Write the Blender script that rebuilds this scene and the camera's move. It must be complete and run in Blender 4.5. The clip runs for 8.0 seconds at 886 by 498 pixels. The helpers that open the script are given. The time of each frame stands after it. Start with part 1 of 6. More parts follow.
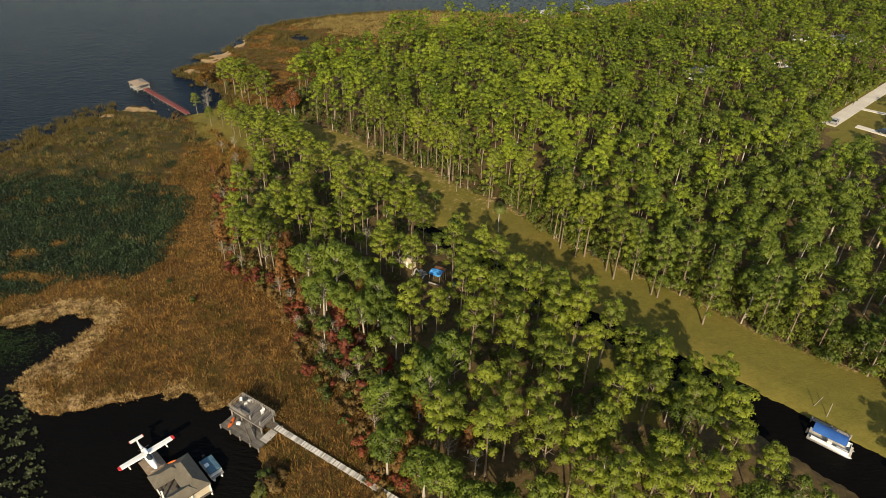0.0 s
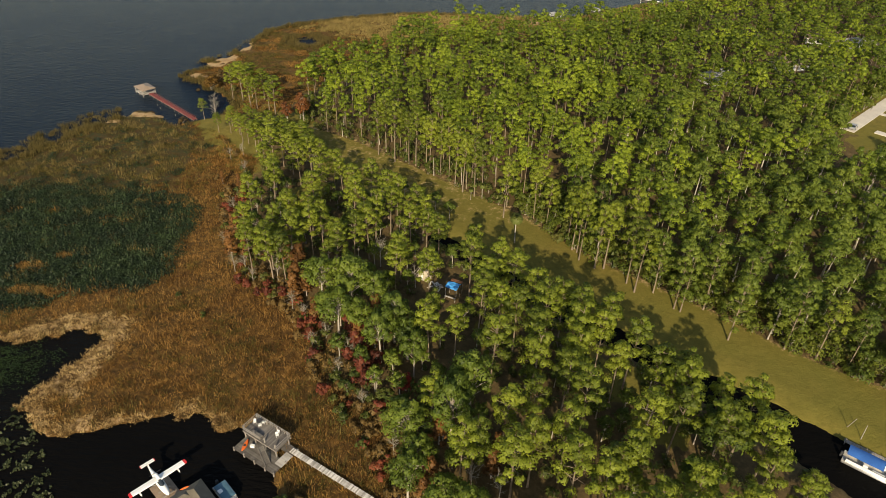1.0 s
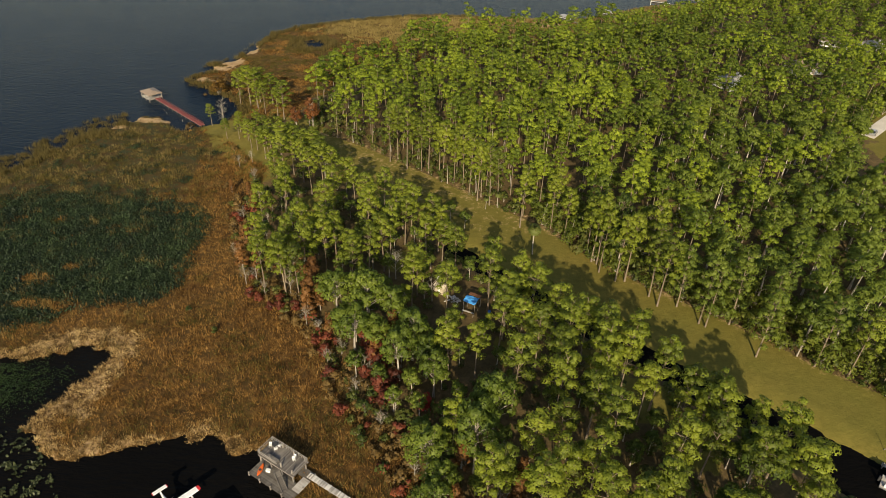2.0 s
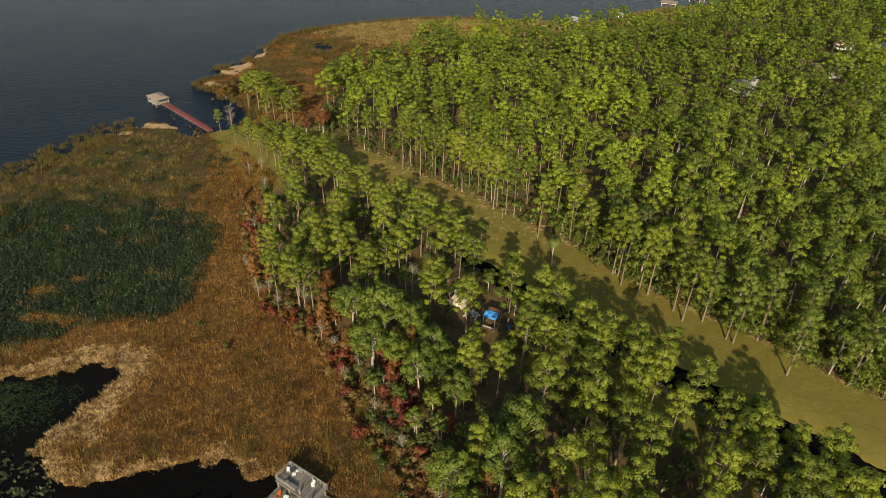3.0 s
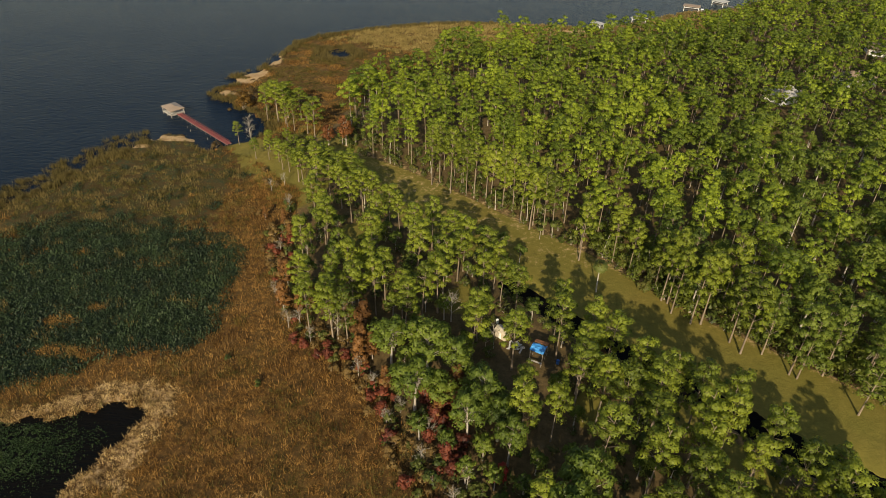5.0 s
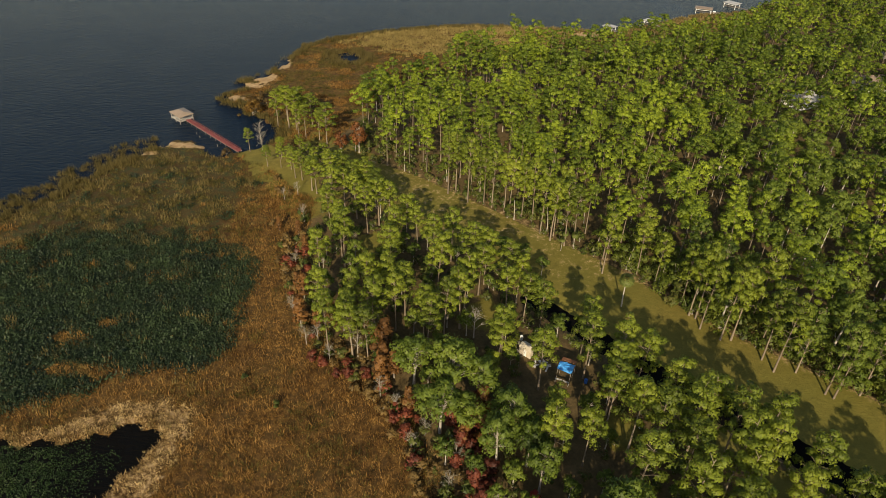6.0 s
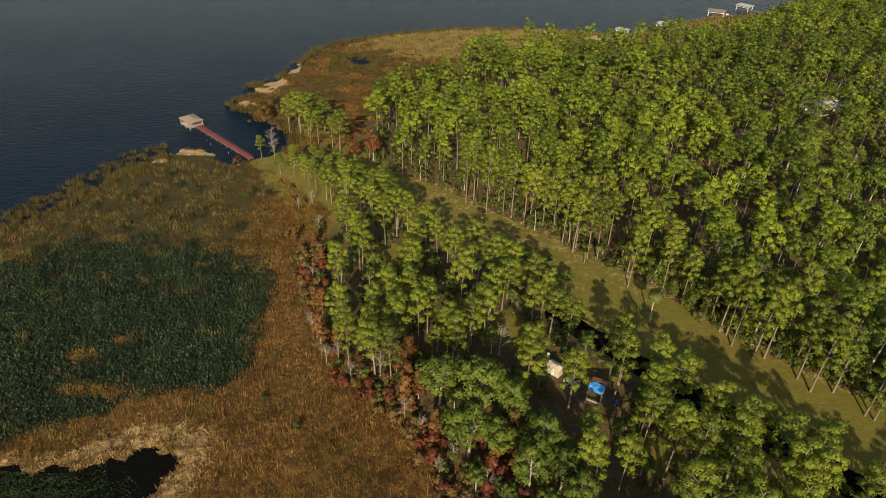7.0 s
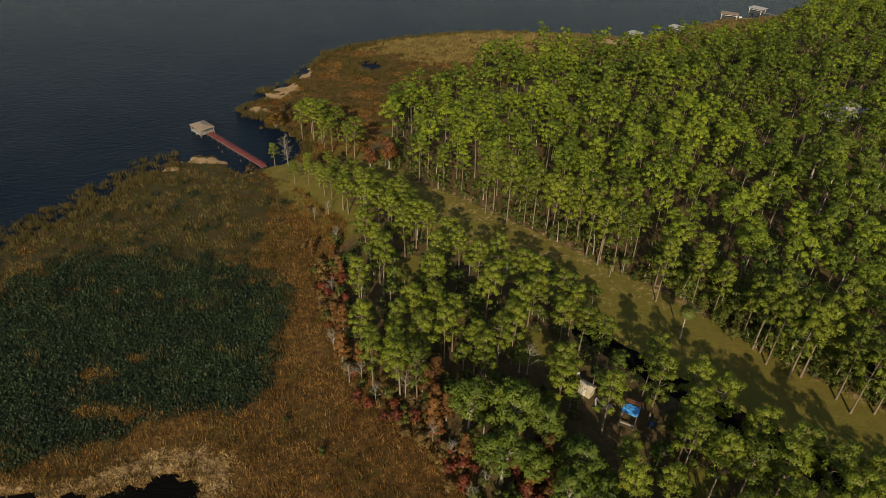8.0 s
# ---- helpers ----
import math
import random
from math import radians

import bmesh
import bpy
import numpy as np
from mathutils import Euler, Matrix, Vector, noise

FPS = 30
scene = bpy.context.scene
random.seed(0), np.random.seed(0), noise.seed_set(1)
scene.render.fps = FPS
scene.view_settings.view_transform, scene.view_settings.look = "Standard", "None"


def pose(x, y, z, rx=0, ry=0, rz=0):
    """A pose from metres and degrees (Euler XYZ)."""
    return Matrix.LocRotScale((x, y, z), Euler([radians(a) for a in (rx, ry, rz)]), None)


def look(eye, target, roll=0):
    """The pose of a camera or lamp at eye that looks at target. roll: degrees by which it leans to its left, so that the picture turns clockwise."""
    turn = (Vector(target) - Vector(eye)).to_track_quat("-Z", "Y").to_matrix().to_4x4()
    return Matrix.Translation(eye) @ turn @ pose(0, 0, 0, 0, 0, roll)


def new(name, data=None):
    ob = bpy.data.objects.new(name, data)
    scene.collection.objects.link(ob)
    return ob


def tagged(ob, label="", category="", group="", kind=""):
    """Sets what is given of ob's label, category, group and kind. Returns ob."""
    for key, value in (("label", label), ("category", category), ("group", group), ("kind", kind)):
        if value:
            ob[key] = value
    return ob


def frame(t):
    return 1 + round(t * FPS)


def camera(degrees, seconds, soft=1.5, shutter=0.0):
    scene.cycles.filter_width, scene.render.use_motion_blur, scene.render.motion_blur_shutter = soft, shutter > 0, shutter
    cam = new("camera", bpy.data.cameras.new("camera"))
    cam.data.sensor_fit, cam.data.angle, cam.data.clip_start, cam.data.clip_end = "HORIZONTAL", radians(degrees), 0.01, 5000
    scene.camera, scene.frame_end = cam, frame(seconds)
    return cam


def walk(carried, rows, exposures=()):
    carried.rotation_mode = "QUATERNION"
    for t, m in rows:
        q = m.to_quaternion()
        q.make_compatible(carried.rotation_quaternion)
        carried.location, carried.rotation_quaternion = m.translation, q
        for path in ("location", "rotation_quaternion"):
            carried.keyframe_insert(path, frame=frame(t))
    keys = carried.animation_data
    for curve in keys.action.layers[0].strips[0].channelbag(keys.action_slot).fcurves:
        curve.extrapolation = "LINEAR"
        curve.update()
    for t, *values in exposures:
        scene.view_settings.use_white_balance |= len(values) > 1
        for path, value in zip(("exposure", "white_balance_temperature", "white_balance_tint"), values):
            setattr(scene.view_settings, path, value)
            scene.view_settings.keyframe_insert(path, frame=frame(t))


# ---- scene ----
# ---- camera and its walk: a drone flying ahead and to the left ----
cam = camera(68.5, 8.0, soft=0.75)
# seconds, x, y, z, yaw, tilt, lean to the right
ROWS = [
    (0, 0.0, 0.0, 85.0, -0.0, -34.558, -1.965),
    (0.5, -1.58, 2.25, 85.01, 0.08, -34.582, -1.938),
    (1, -3.21, 4.52, 85.0, 0.154, -34.604, -1.912),
    (1.5, -4.88, 6.8, 84.97, 0.224, -34.625, -1.888),
    (2, -6.6, 9.09, 84.93, 0.288, -34.644, -1.866),
    (2.5, -8.37, 11.39, 84.87, 0.348, -34.663, -1.846),
    (3, -10.19, 13.69, 84.8, 0.402, -34.68, -1.828),
    (3.5, -12.07, 16.0, 84.73, 0.451, -34.696, -1.811),
    (4, -14.0, 18.32, 84.66, 0.495, -34.71, -1.796),
    (4.5, -15.98, 20.63, 84.58, 0.534, -34.724, -1.783),
    (5, -18.02, 22.95, 84.52, 0.569, -34.736, -1.771),
    (5.5, -20.12, 25.26, 84.45, 0.598, -34.747, -1.762),
    (6, -22.27, 27.57, 84.4, 0.621, -34.756, -1.754),
    (6.5, -24.49, 29.88, 84.36, 0.64, -34.765, -1.748),
    (7, -26.77, 32.18, 84.34, 0.654, -34.772, -1.744),
    (7.5, -29.12, 34.47, 84.34, 0.663, -34.778, -1.741),
    (8, -31.53, 36.75, 84.36, 0.667, -34.782, -1.74),
]
walk(cam, [(t, pose(x, y, z, 90 + tilt, 0, yaw) @ pose(0, 0, 0, 0, 0, -lean)) for t, x, y, z, yaw, tilt, lean in ROWS], [(0.0, 0.39, 7350, 10), (4.5, 0.37, 7350, 10), (7.5, 0.31, 7350, 10), (7.8, 0.25, 7350, 10), (8.0, -0.21, 7350, 10)])

# ---- world, sun ----
SUN_EL, SUN_AZ = radians(26.5), radians(185.0)   # the sun stands behind the camera, a little to its left
world = bpy.data.worlds.new("world")
scene.world = world
world.use_nodes = True
wn = world.node_tree
sky = wn.nodes.new("ShaderNodeTexSky")
sky.sky_type = "NISHITA"
sky.sun_disc = False
sky.sun_elevation, sky.sun_rotation = SUN_EL, SUN_AZ
wn.nodes["Background"].inputs["Strength"].default_value = 0.145
wn.links.new(sky.outputs["Color"], wn.nodes["Background"].inputs["Color"])
sun = new("sun", bpy.data.lights.new("sun", "SUN"))
sun.data.energy, sun.data.angle, sun.data.color = 5.0, radians(0.5), (1.0, 0.89, 0.70)
sun_way = Vector((math.sin(SUN_AZ) * math.cos(SUN_EL), math.cos(SUN_AZ) * math.cos(SUN_EL), math.sin(SUN_EL)))
sun.matrix_world = look(sun_way * 300, (0, 0, 0))


# ---- materials ----
def material(name, rough=0.8, metal=0.0, spec=0.3):
    m = bpy.data.materials.new(name)
    m.use_nodes = True
    b = m.node_tree.nodes["Principled BSDF"]
    b.inputs["Roughness"].default_value = rough
    b.inputs["Metallic"].default_value = metal
    b.inputs["Specular IOR Level"].default_value = spec
    return m, m.node_tree, b


def nodes_noise(nt, scale, detail=4.0, rough=0.6, vec=None):
    n = nt.nodes.new("ShaderNodeTexNoise")
    n.inputs["Scale"].default_value, n.inputs["Detail"].default_value, n.inputs["Roughness"].default_value = scale, detail, rough
    nt.links.new(vec if vec else where(nt), n.inputs["Vector"])
    return n.outputs["Fac"]


def where(nt):
    return nt.nodes.new("ShaderNodeNewGeometry").outputs["Position"]


def ramp(nt, fac, stops):
    r = nt.nodes.new("ShaderNodeValToRGB")
    e = r.color_ramp.elements
    while len(e) < len(stops):
        e.new(0.5)
    for el, (pos, col) in zip(e, stops):
        el.position, el.color = pos, (*col, 1)
    nt.links.new(fac, r.inputs["Fac"])
    return r.outputs["Color"]


def blend(nt, fac, a, b, mode="MIX"):
    m = nt.nodes.new("ShaderNodeMix")
    m.data_type, m.blend_type = "RGBA", mode
    for sock, v in ((m.inputs[0], fac), (m.inputs[6], a), (m.inputs[7], b)):
        if isinstance(v, bpy.types.NodeSocket):
            nt.links.new(v, sock)
        elif isinstance(v, tuple):
            sock.default_value = (*v, 1)
        else:
            sock.default_value = v
    return m.outputs[2]


def maths(nt, op, a, b=0.0, c=0.0):
    m = nt.nodes.new("ShaderNodeMath")
    m.operation = op
    for sock, v in zip(m.inputs, (a, b, c)):
        if isinstance(v, bpy.types.NodeSocket):
            nt.links.new(v, sock)
        else:
            sock.default_value = v
    return m.outputs[0]


def bump(nt, b, height, strength=0.4, distance=0.05):
    n = nt.nodes.new("ShaderNodeBump")
    n.inputs["Strength"].default_value, n.inputs["Distance"].default_value = strength, distance
    nt.links.new(height, n.inputs["Height"])
    nt.links.new(n.outputs["Normal"], b.inputs["Normal"])


def local(nt):
    return nt.nodes.new("ShaderNodeTexCoord").outputs["Object"]


def worn(name, light, dark, scale=3.0, rough=0.8, metal=0.0, stretch=(1, 1, 1), bumped=0.2, pieces=0.15):
    """A surface whose colour goes between two tones by coarse stains and fine grain, and from piece to piece."""
    m, nt, b = material(name, rough, metal)
    mp = nt.nodes.new("ShaderNodeMapping")
    mp.inputs["Scale"].default_value = stretch
    nt.links.new(local(nt), mp.inputs["Vector"])
    vec = mp.outputs["Vector"]
    coarse, fine = nodes_noise(nt, scale * 0.35, 3, 0.6, vec), nodes_noise(nt, scale * 4, 4, 0.7, vec)
    fac = maths(nt, "ADD", maths(nt, "MULTIPLY", coarse, 0.6), maths(nt, "MULTIPLY", fine, 0.4))
    rnd = nt.nodes.new("ShaderNodeObjectInfo").outputs["Random"]
    fac = maths(nt, "ADD", fac, maths(nt, "MULTIPLY", maths(nt, "SUBTRACT", rnd, 0.5), pieces))
    col = ramp(nt, fac, [(0.3, dark), (0.7, light)])
    nt.links.new(col, b.inputs["Base Color"])
    if bumped:
        bump(nt, b, fine, bumped, 0.02)
    return m


def foliage(name, dark, mid, light, patch=0.12, through_light=0.36, rough=0.55, leafy=0.24, mottle=0.75, mottle_scale=0.3):
    """Leaves: colour by tree, by patches of some metres and from leaf to leaf, with some light passing through."""
    m, nt, b = material(name, rough, 0.0, 0.25)
    n = nodes_noise(nt, patch, 3, 0.6)
    isle = nt.nodes.new("ShaderNodeNewGeometry").outputs["Random Per Island"]
    rnd = nt.nodes.new("ShaderNodeObjectInfo").outputs["Random"]
    clump = maths(nt, "MULTIPLY", maths(nt, "SUBTRACT", nodes_noise(nt, mottle_scale, 3, 0.6), 0.5), mottle)
    fac = maths(nt, "ADD", maths(nt, "ADD", maths(nt, "MULTIPLY", n, 0.75), clump), maths(nt, "MULTIPLY", isle, leafy))
    fac = maths(nt, "ADD", fac, maths(nt, "MULTIPLY", maths(nt, "SUBTRACT", rnd, 0.75), 0.3))
    col = ramp(nt, fac, [(0.15, dark), (0.42, mid), (0.8, light)])
    nt.links.new(col, b.inputs["Base Color"])
    tr = nt.nodes.new("ShaderNodeBsdfTranslucent")
    nt.links.new(col, tr.inputs["Color"])
    mix = nt.nodes.new("ShaderNodeMixShader")
    mix.inputs[0].default_value = through_light
    nt.links.new(b.outputs[0], mix.inputs[1])
    nt.links.new(tr.outputs[0], mix.inputs[2])
    nt.links.new(mix.outputs[0], nt.nodes["Material Output"].inputs["Surface"])
    return m


PINE = foliage("pine_needles", (0.064, 0.086, 0.011), (0.156, 0.192, 0.019), (0.240, 0.272, 0.030))
# broad trees' own green, doubling as a shaded needle colour for low-crowned pines
BROAD_AND_DIM_PINE = foliage("broad_and_dim_pine_leaves", (0.037, 0.060, 0.010), (0.098, 0.138, 0.018), (0.180, 0.220, 0.030))
WOODS = foliage("woods_leaves", (0.086, 0.122, 0.013), (0.216, 0.272, 0.023), (0.352, 0.402, 0.038), patch=0.045, leafy=0.10, mottle=1.25, mottle_scale=0.16)
RUST = foliage("rust_leaves", (0.07, 0.034, 0.012), (0.165, 0.078, 0.023), (0.26, 0.125, 0.038))
RED = foliage("red_leaves", (0.065, 0.019, 0.011), (0.150, 0.040, 0.021), (0.25, 0.072, 0.034))
CRIMSON = foliage("crimson_leaves", (0.10, 0.012, 0.012), (0.24, 0.025, 0.022), (0.36, 0.05, 0.035))
TAWNY = foliage("tawny_leaves", (0.07, 0.045, 0.015), (0.14, 0.09, 0.03), (0.22, 0.14, 0.045))
PALM_GREEN = foliage("palm_fronds", (0.06, 0.078, 0.018), (0.13, 0.155, 0.035), (0.21, 0.235, 0.065))
GREY_GREEN = foliage("grey_green_leaves", (0.05, 0.06, 0.025), (0.10, 0.115, 0.05), (0.16, 0.17, 0.08))
BUSH = foliage("undergrowth_leaves", (0.025, 0.045, 0.010), (0.075, 0.095, 0.018), (0.17, 0.15, 0.04), patch=0.2)
BARK = worn("pine_bark", (0.27, 0.215, 0.155), (0.12, 0.09, 0.062), 2.0, 0.9, stretch=(1, 1, 0.25))
UNDERWOOD = foliage("underwood_leaves", (0.036, 0.056, 0.009), (0.092, 0.122, 0.016), (0.172, 0.190, 0.029), patch=0.1)
GREY_BARK = worn("grey_bark", (0.42, 0.38, 0.32), (0.20, 0.17, 0.14), 2.0, 0.9, stretch=(1, 1, 0.25))
REED = foliage("dry_reeds", (0.054, 0.027, 0.007), (0.180, 0.090, 0.020), (0.37, 0.212, 0.060), patch=0.10, rough=0.7, leafy=0.5, mottle=1.3, mottle_scale=0.5)
STRAW = foliage("pale_straw", (0.13, 0.078, 0.026), (0.40, 0.27, 0.11), (0.60, 0.45, 0.21), patch=0.3, rough=0.7, mottle=1.5, mottle_scale=0.7)
SHORE_REED = foliage("shore_reeds", (0.022, 0.022, 0.008), (0.055, 0.048, 0.014), (0.15, 0.115, 0.038), patch=0.25, rough=0.6, leafy=0.7)
SEDGE = foliage("olive_sedge", (0.026, 0.026, 0.006), (0.066, 0.060, 0.011), (0.165, 0.130, 0.032), patch=0.09, rough=0.65, leafy=0.5, mottle=1.2, mottle_scale=0.3)
CATTAIL = foliage("pale_cattails", (0.08, 0.06, 0.019), (0.155, 0.115, 0.038), (0.27, 0.20, 0.072), patch=0.3, rough=0.7)
GOLDEN = foliage("golden_reeds", (0.10, 0.075, 0.022), (0.225, 0.168, 0.054), (0.36, 0.275, 0.10), patch=0.2, rough=0.7, leafy=0.5)
WET_REED = foliage("wet_dark_reeds", (0.030, 0.019, 0.008), (0.068, 0.040, 0.013), (0.17, 0.10, 0.034), patch=0.15, rough=0.6, leafy=0.6)
ORANGE_LEAF = foliage("orange_leaves", (0.09, 0.034, 0.012), (0.18, 0.070, 0.022), (0.27, 0.115, 0.034))
GOLD_LEAF = foliage("golden_leaves", (0.10, 0.055, 0.012), (0.21, 0.12, 0.022), (0.32, 0.19, 0.04))
ALGAE = foliage("green_pond_plants", (0.009, 0.020, 0.005), (0.019, 0.040, 0.008), (0.042, 0.070, 0.014), patch=0.25, rough=0.5)
FLOATING = foliage("floating_leaves", (0.022, 0.030, 0.012), (0.055, 0.068, 0.026), (0.11, 0.125, 0.05), patch=0.3, rough=0.4)
PADS = foliage("water_plants", (0.014, 0.026, 0.011), (0.035, 0.057, 0.021), (0.076, 0.108, 0.037), patch=0.08, rough=0.6)


def ground_material():
    m, nt, b = material("ground_cover", 0.95, 0.0, 0.15)
    zone = nt.nodes.new("ShaderNodeVertexColor")
    zone.layer_name = "zone"
    sep = nt.nodes.new("ShaderNodeSeparateColor")
    nt.links.new(zone.outputs["Color"], sep.inputs["Color"])
    big, mid, fine = nodes_noise(nt, 0.05, 4), nodes_noise(nt, 0.35, 5, 0.65), nodes_noise(nt, 2.6, 5, 0.75)
    tuft = nodes_noise(nt, 1.0, 3, 0.6)
    tone = maths(nt, "ADD", maths(nt, "ADD", maths(nt, "MULTIPLY", mid, 0.35), maths(nt, "MULTIPLY", tuft, 0.33)), maths(nt, "MULTIPLY", fine, 0.32))
    floor = ramp(nt, tone, [(0.3, (0.038, 0.028, 0.013)), (0.5, (0.090, 0.063, 0.027)), (0.72, (0.18, 0.12, 0.055))])
    marsh = ramp(nt, tone, [(0.36, (0.014, 0.008, 0.004)), (0.5, (0.080, 0.041, 0.012)), (0.65, (0.23, 0.122, 0.036))])
    marsh = blend(nt, maths(nt, "MULTIPLY", maths(nt, "SUBTRACT", big, 0.35), 1.2), marsh, (0.085, 0.062, 0.018))
    lily = ramp(nt, tone, [(0.3, (0.008, 0.013, 0.007)), (0.5, (0.018, 0.028, 0.012)), (0.72, (0.04, 0.055, 0.02))])
    grass = ramp(nt, tone, [(0.25, (0.080, 0.067, 0.015)), (0.5, (0.148, 0.118, 0.026)), (0.75, (0.225, 0.172, 0.043))])
    grass = blend(nt, maths(nt, "MULTIPLY", maths(nt, "SUBTRACT", big, 0.3), 1.6), grass, (0.105, 0.105, 0.019))
    sand = ramp(nt, tone, [(0.28, (0.16, 0.092, 0.04)), (0.5, (0.34, 0.225, 0.11)), (0.72, (0.52, 0.39, 0.22))])
    ragged = maths(nt, "MULTIPLY", maths(nt, "SUBTRACT", tone, 0.5), 1.4)

    def edge(sock):
        e = maths(nt, "ADD", sock, ragged)
        s = nt.nodes.new("ShaderNodeMapRange")
        s.interpolation_type = "SMOOTHSTEP"
        s.inputs["From Min"].default_value, s.inputs["From Max"].default_value = 0.38, 0.62
        nt.links.new(e, s.inputs["Value"])
        return s.outputs["Result"]

    col = blend(nt, edge(sep.outputs["Red"]), floor, marsh)
    col = blend(nt, edge(sep.outputs["Blue"]), col, grass)
    col = blend(nt, edge(sep.outputs["Green"]), col, lily)
    col = blend(nt, edge(zone.outputs["Alpha"]), col, sand)
    nt.links.new(col, b.inputs["Base Color"])
    bump(nt, b, tone, 0.8, 0.35)
    return m


def water_material():
    m, nt, b = material("lake_water", 0.16, 0.0, 0.10)
    b.inputs["IOR"].default_value = 1.17
    b.inputs["Specular Tint"].default_value = (0.58, 0.80, 1.0, 1)
    mp = nt.nodes.new("ShaderNodeMapping")
    mp.inputs["Rotation"].default_value = (0, 0, radians(25))
    mp.inputs["Scale"].default_value = (0.35, 1.0, 1.0)
    nt.links.new(where(nt), mp.inputs["Vector"])
    ripple, swell = nodes_noise(nt, 1.1, 4, 0.65, mp.outputs["Vector"]), nodes_noise(nt, 0.02, 3, 0.6)
    lake = ramp(nt, swell, [(0.35, (0.0030, 0.0078, 0.0165)), (0.65, (0.0046, 0.0112, 0.0225))])
    dark = ramp(nt, swell, [(0.35, (0.0035, 0.0033, 0.0030)), (0.65, (0.0052, 0.0048, 0.0042))])   # peat-stained water of pool and canal
    xyz = nt.nodes.new("ShaderNodeSeparateXYZ")
    nt.links.new(where(nt), xyz.inputs[0])
    out = nt.nodes.new("ShaderNodeMapRange")
    out.inputs["From Min"].default_value, out.inputs["From Max"].default_value = 0.0, 18.0
    nt.links.new(maths(nt, "MAXIMUM", maths(nt, "SUBTRACT", xyz.outputs["Y"], 138.0), maths(nt, "SUBTRACT", -112.0, xyz.outputs["X"])), out.inputs["Value"])
    col = blend(nt, out.outputs["Result"], dark, lake)
    nt.links.new(col, b.inputs["Base Color"])
    bump(nt, b, maths(nt, "MULTIPLY", ripple, maths(nt, "ADD", swell, 0.1)), 1.0, 0.55)
    return m


GROUND, WATER = ground_material(), water_material()
DECK = worn("weathered_boards", (0.175, 0.158, 0.135), (0.085, 0.074, 0.064), 2.0, 0.85, stretch=(0.4, 3, 1), pieces=0.4)
DECK_DARK = worn("dark_weathered_boards", (0.15, 0.135, 0.115), (0.068, 0.06, 0.05), 2.0, 0.85, stretch=(3, 0.4, 1), pieces=0.3)
PALE_DECK = worn("bleached_boards", (0.60, 0.57, 0.51), (0.24, 0.22, 0.19), 2.0, 0.85, stretch=(0.4, 3, 1), pieces=0.55)
RED_DECK = worn("red_stained_boards", (0.25, 0.066, 0.056), (0.15, 0.036, 0.032), 2.0, 0.8, pieces=0.3)
POST = worn("grey_post", (0.34, 0.31, 0.27), (0.16, 0.14, 0.12), 3.0, 0.9)
SHINGLE = worn("grey_brown_shingles", (0.15, 0.132, 0.098), (0.085, 0.073, 0.053), 2.5, 0.9)
TAN_ROOF = worn("tan_metal_roof", (0.27, 0.205, 0.145), (0.17, 0.125, 0.088), 1.5, 0.6)
WHITE = worn("white_paint", (0.80, 0.80, 0.77), (0.62, 0.62, 0.58), 2.0, 0.45, bumped=0.05)
CREAM = worn("cream_siding", (0.56, 0.49, 0.36), (0.38, 0.32, 0.23), 2.0, 0.7)
RED_PAINT = worn("red_paint", (0.62, 0.03, 0.03), (0.42, 0.02, 0.02), 2.0, 0.4, bumped=0.05)
ORANGE = worn("orange_plastic", (0.75, 0.16, 0.03), (0.55, 0.10, 0.02), 2.0, 0.45, bumped=0.05)
BLUE = worn("blue_canvas", (0.035, 0.14, 0.42), (0.02, 0.08, 0.27), 1.5, 0.7)
TARP = worn("bright_blue_tarp", (0.06, 0.33, 0.72), (0.03, 0.19, 0.48), 1.2, 0.45, bumped=0.4)
BLUE_GREY = worn("blue_grey_vinyl", (0.09, 0.18, 0.225), (0.045, 0.10, 0.135), 1.5, 0.5)
METAL = worn("dull_aluminium", (0.62, 0.62, 0.62), (0.42, 0.42, 0.42), 2.0, 0.4, 0.7)
DARK = worn("dark_rubber", (0.05, 0.05, 0.05), (0.02, 0.02, 0.02), 2.0, 0.7)
CONCRETE = worn("pale_concrete", (0.62, 0.58, 0.50), (0.45, 0.41, 0.35), 0.8, 0.9)
RUSTY = worn("rusty_sheet", (0.30, 0.13, 0.06), (0.14, 0.06, 0.03), 1.5, 0.8)
GREY_ROOF = worn("pale_grey_roof", (0.40, 0.39, 0.37), (0.24, 0.235, 0.225), 1.2, 0.7)
GLASS_DARK = worn("dark_glass", (0.03, 0.04, 0.05), (0.015, 0.02, 0.025), 1.0, 0.08, bumped=0.0)
CAR_PAINT = worn("silver_car_paint", (0.45, 0.46, 0.48), (0.36, 0.37, 0.39), 1.0, 0.3, 0.5, bumped=0.0)
CAR_DARK = worn("dark_car_paint", (0.04, 0.05, 0.07), (0.03, 0.035, 0.05), 1.0, 0.25, 0.3, bumped=0.0)


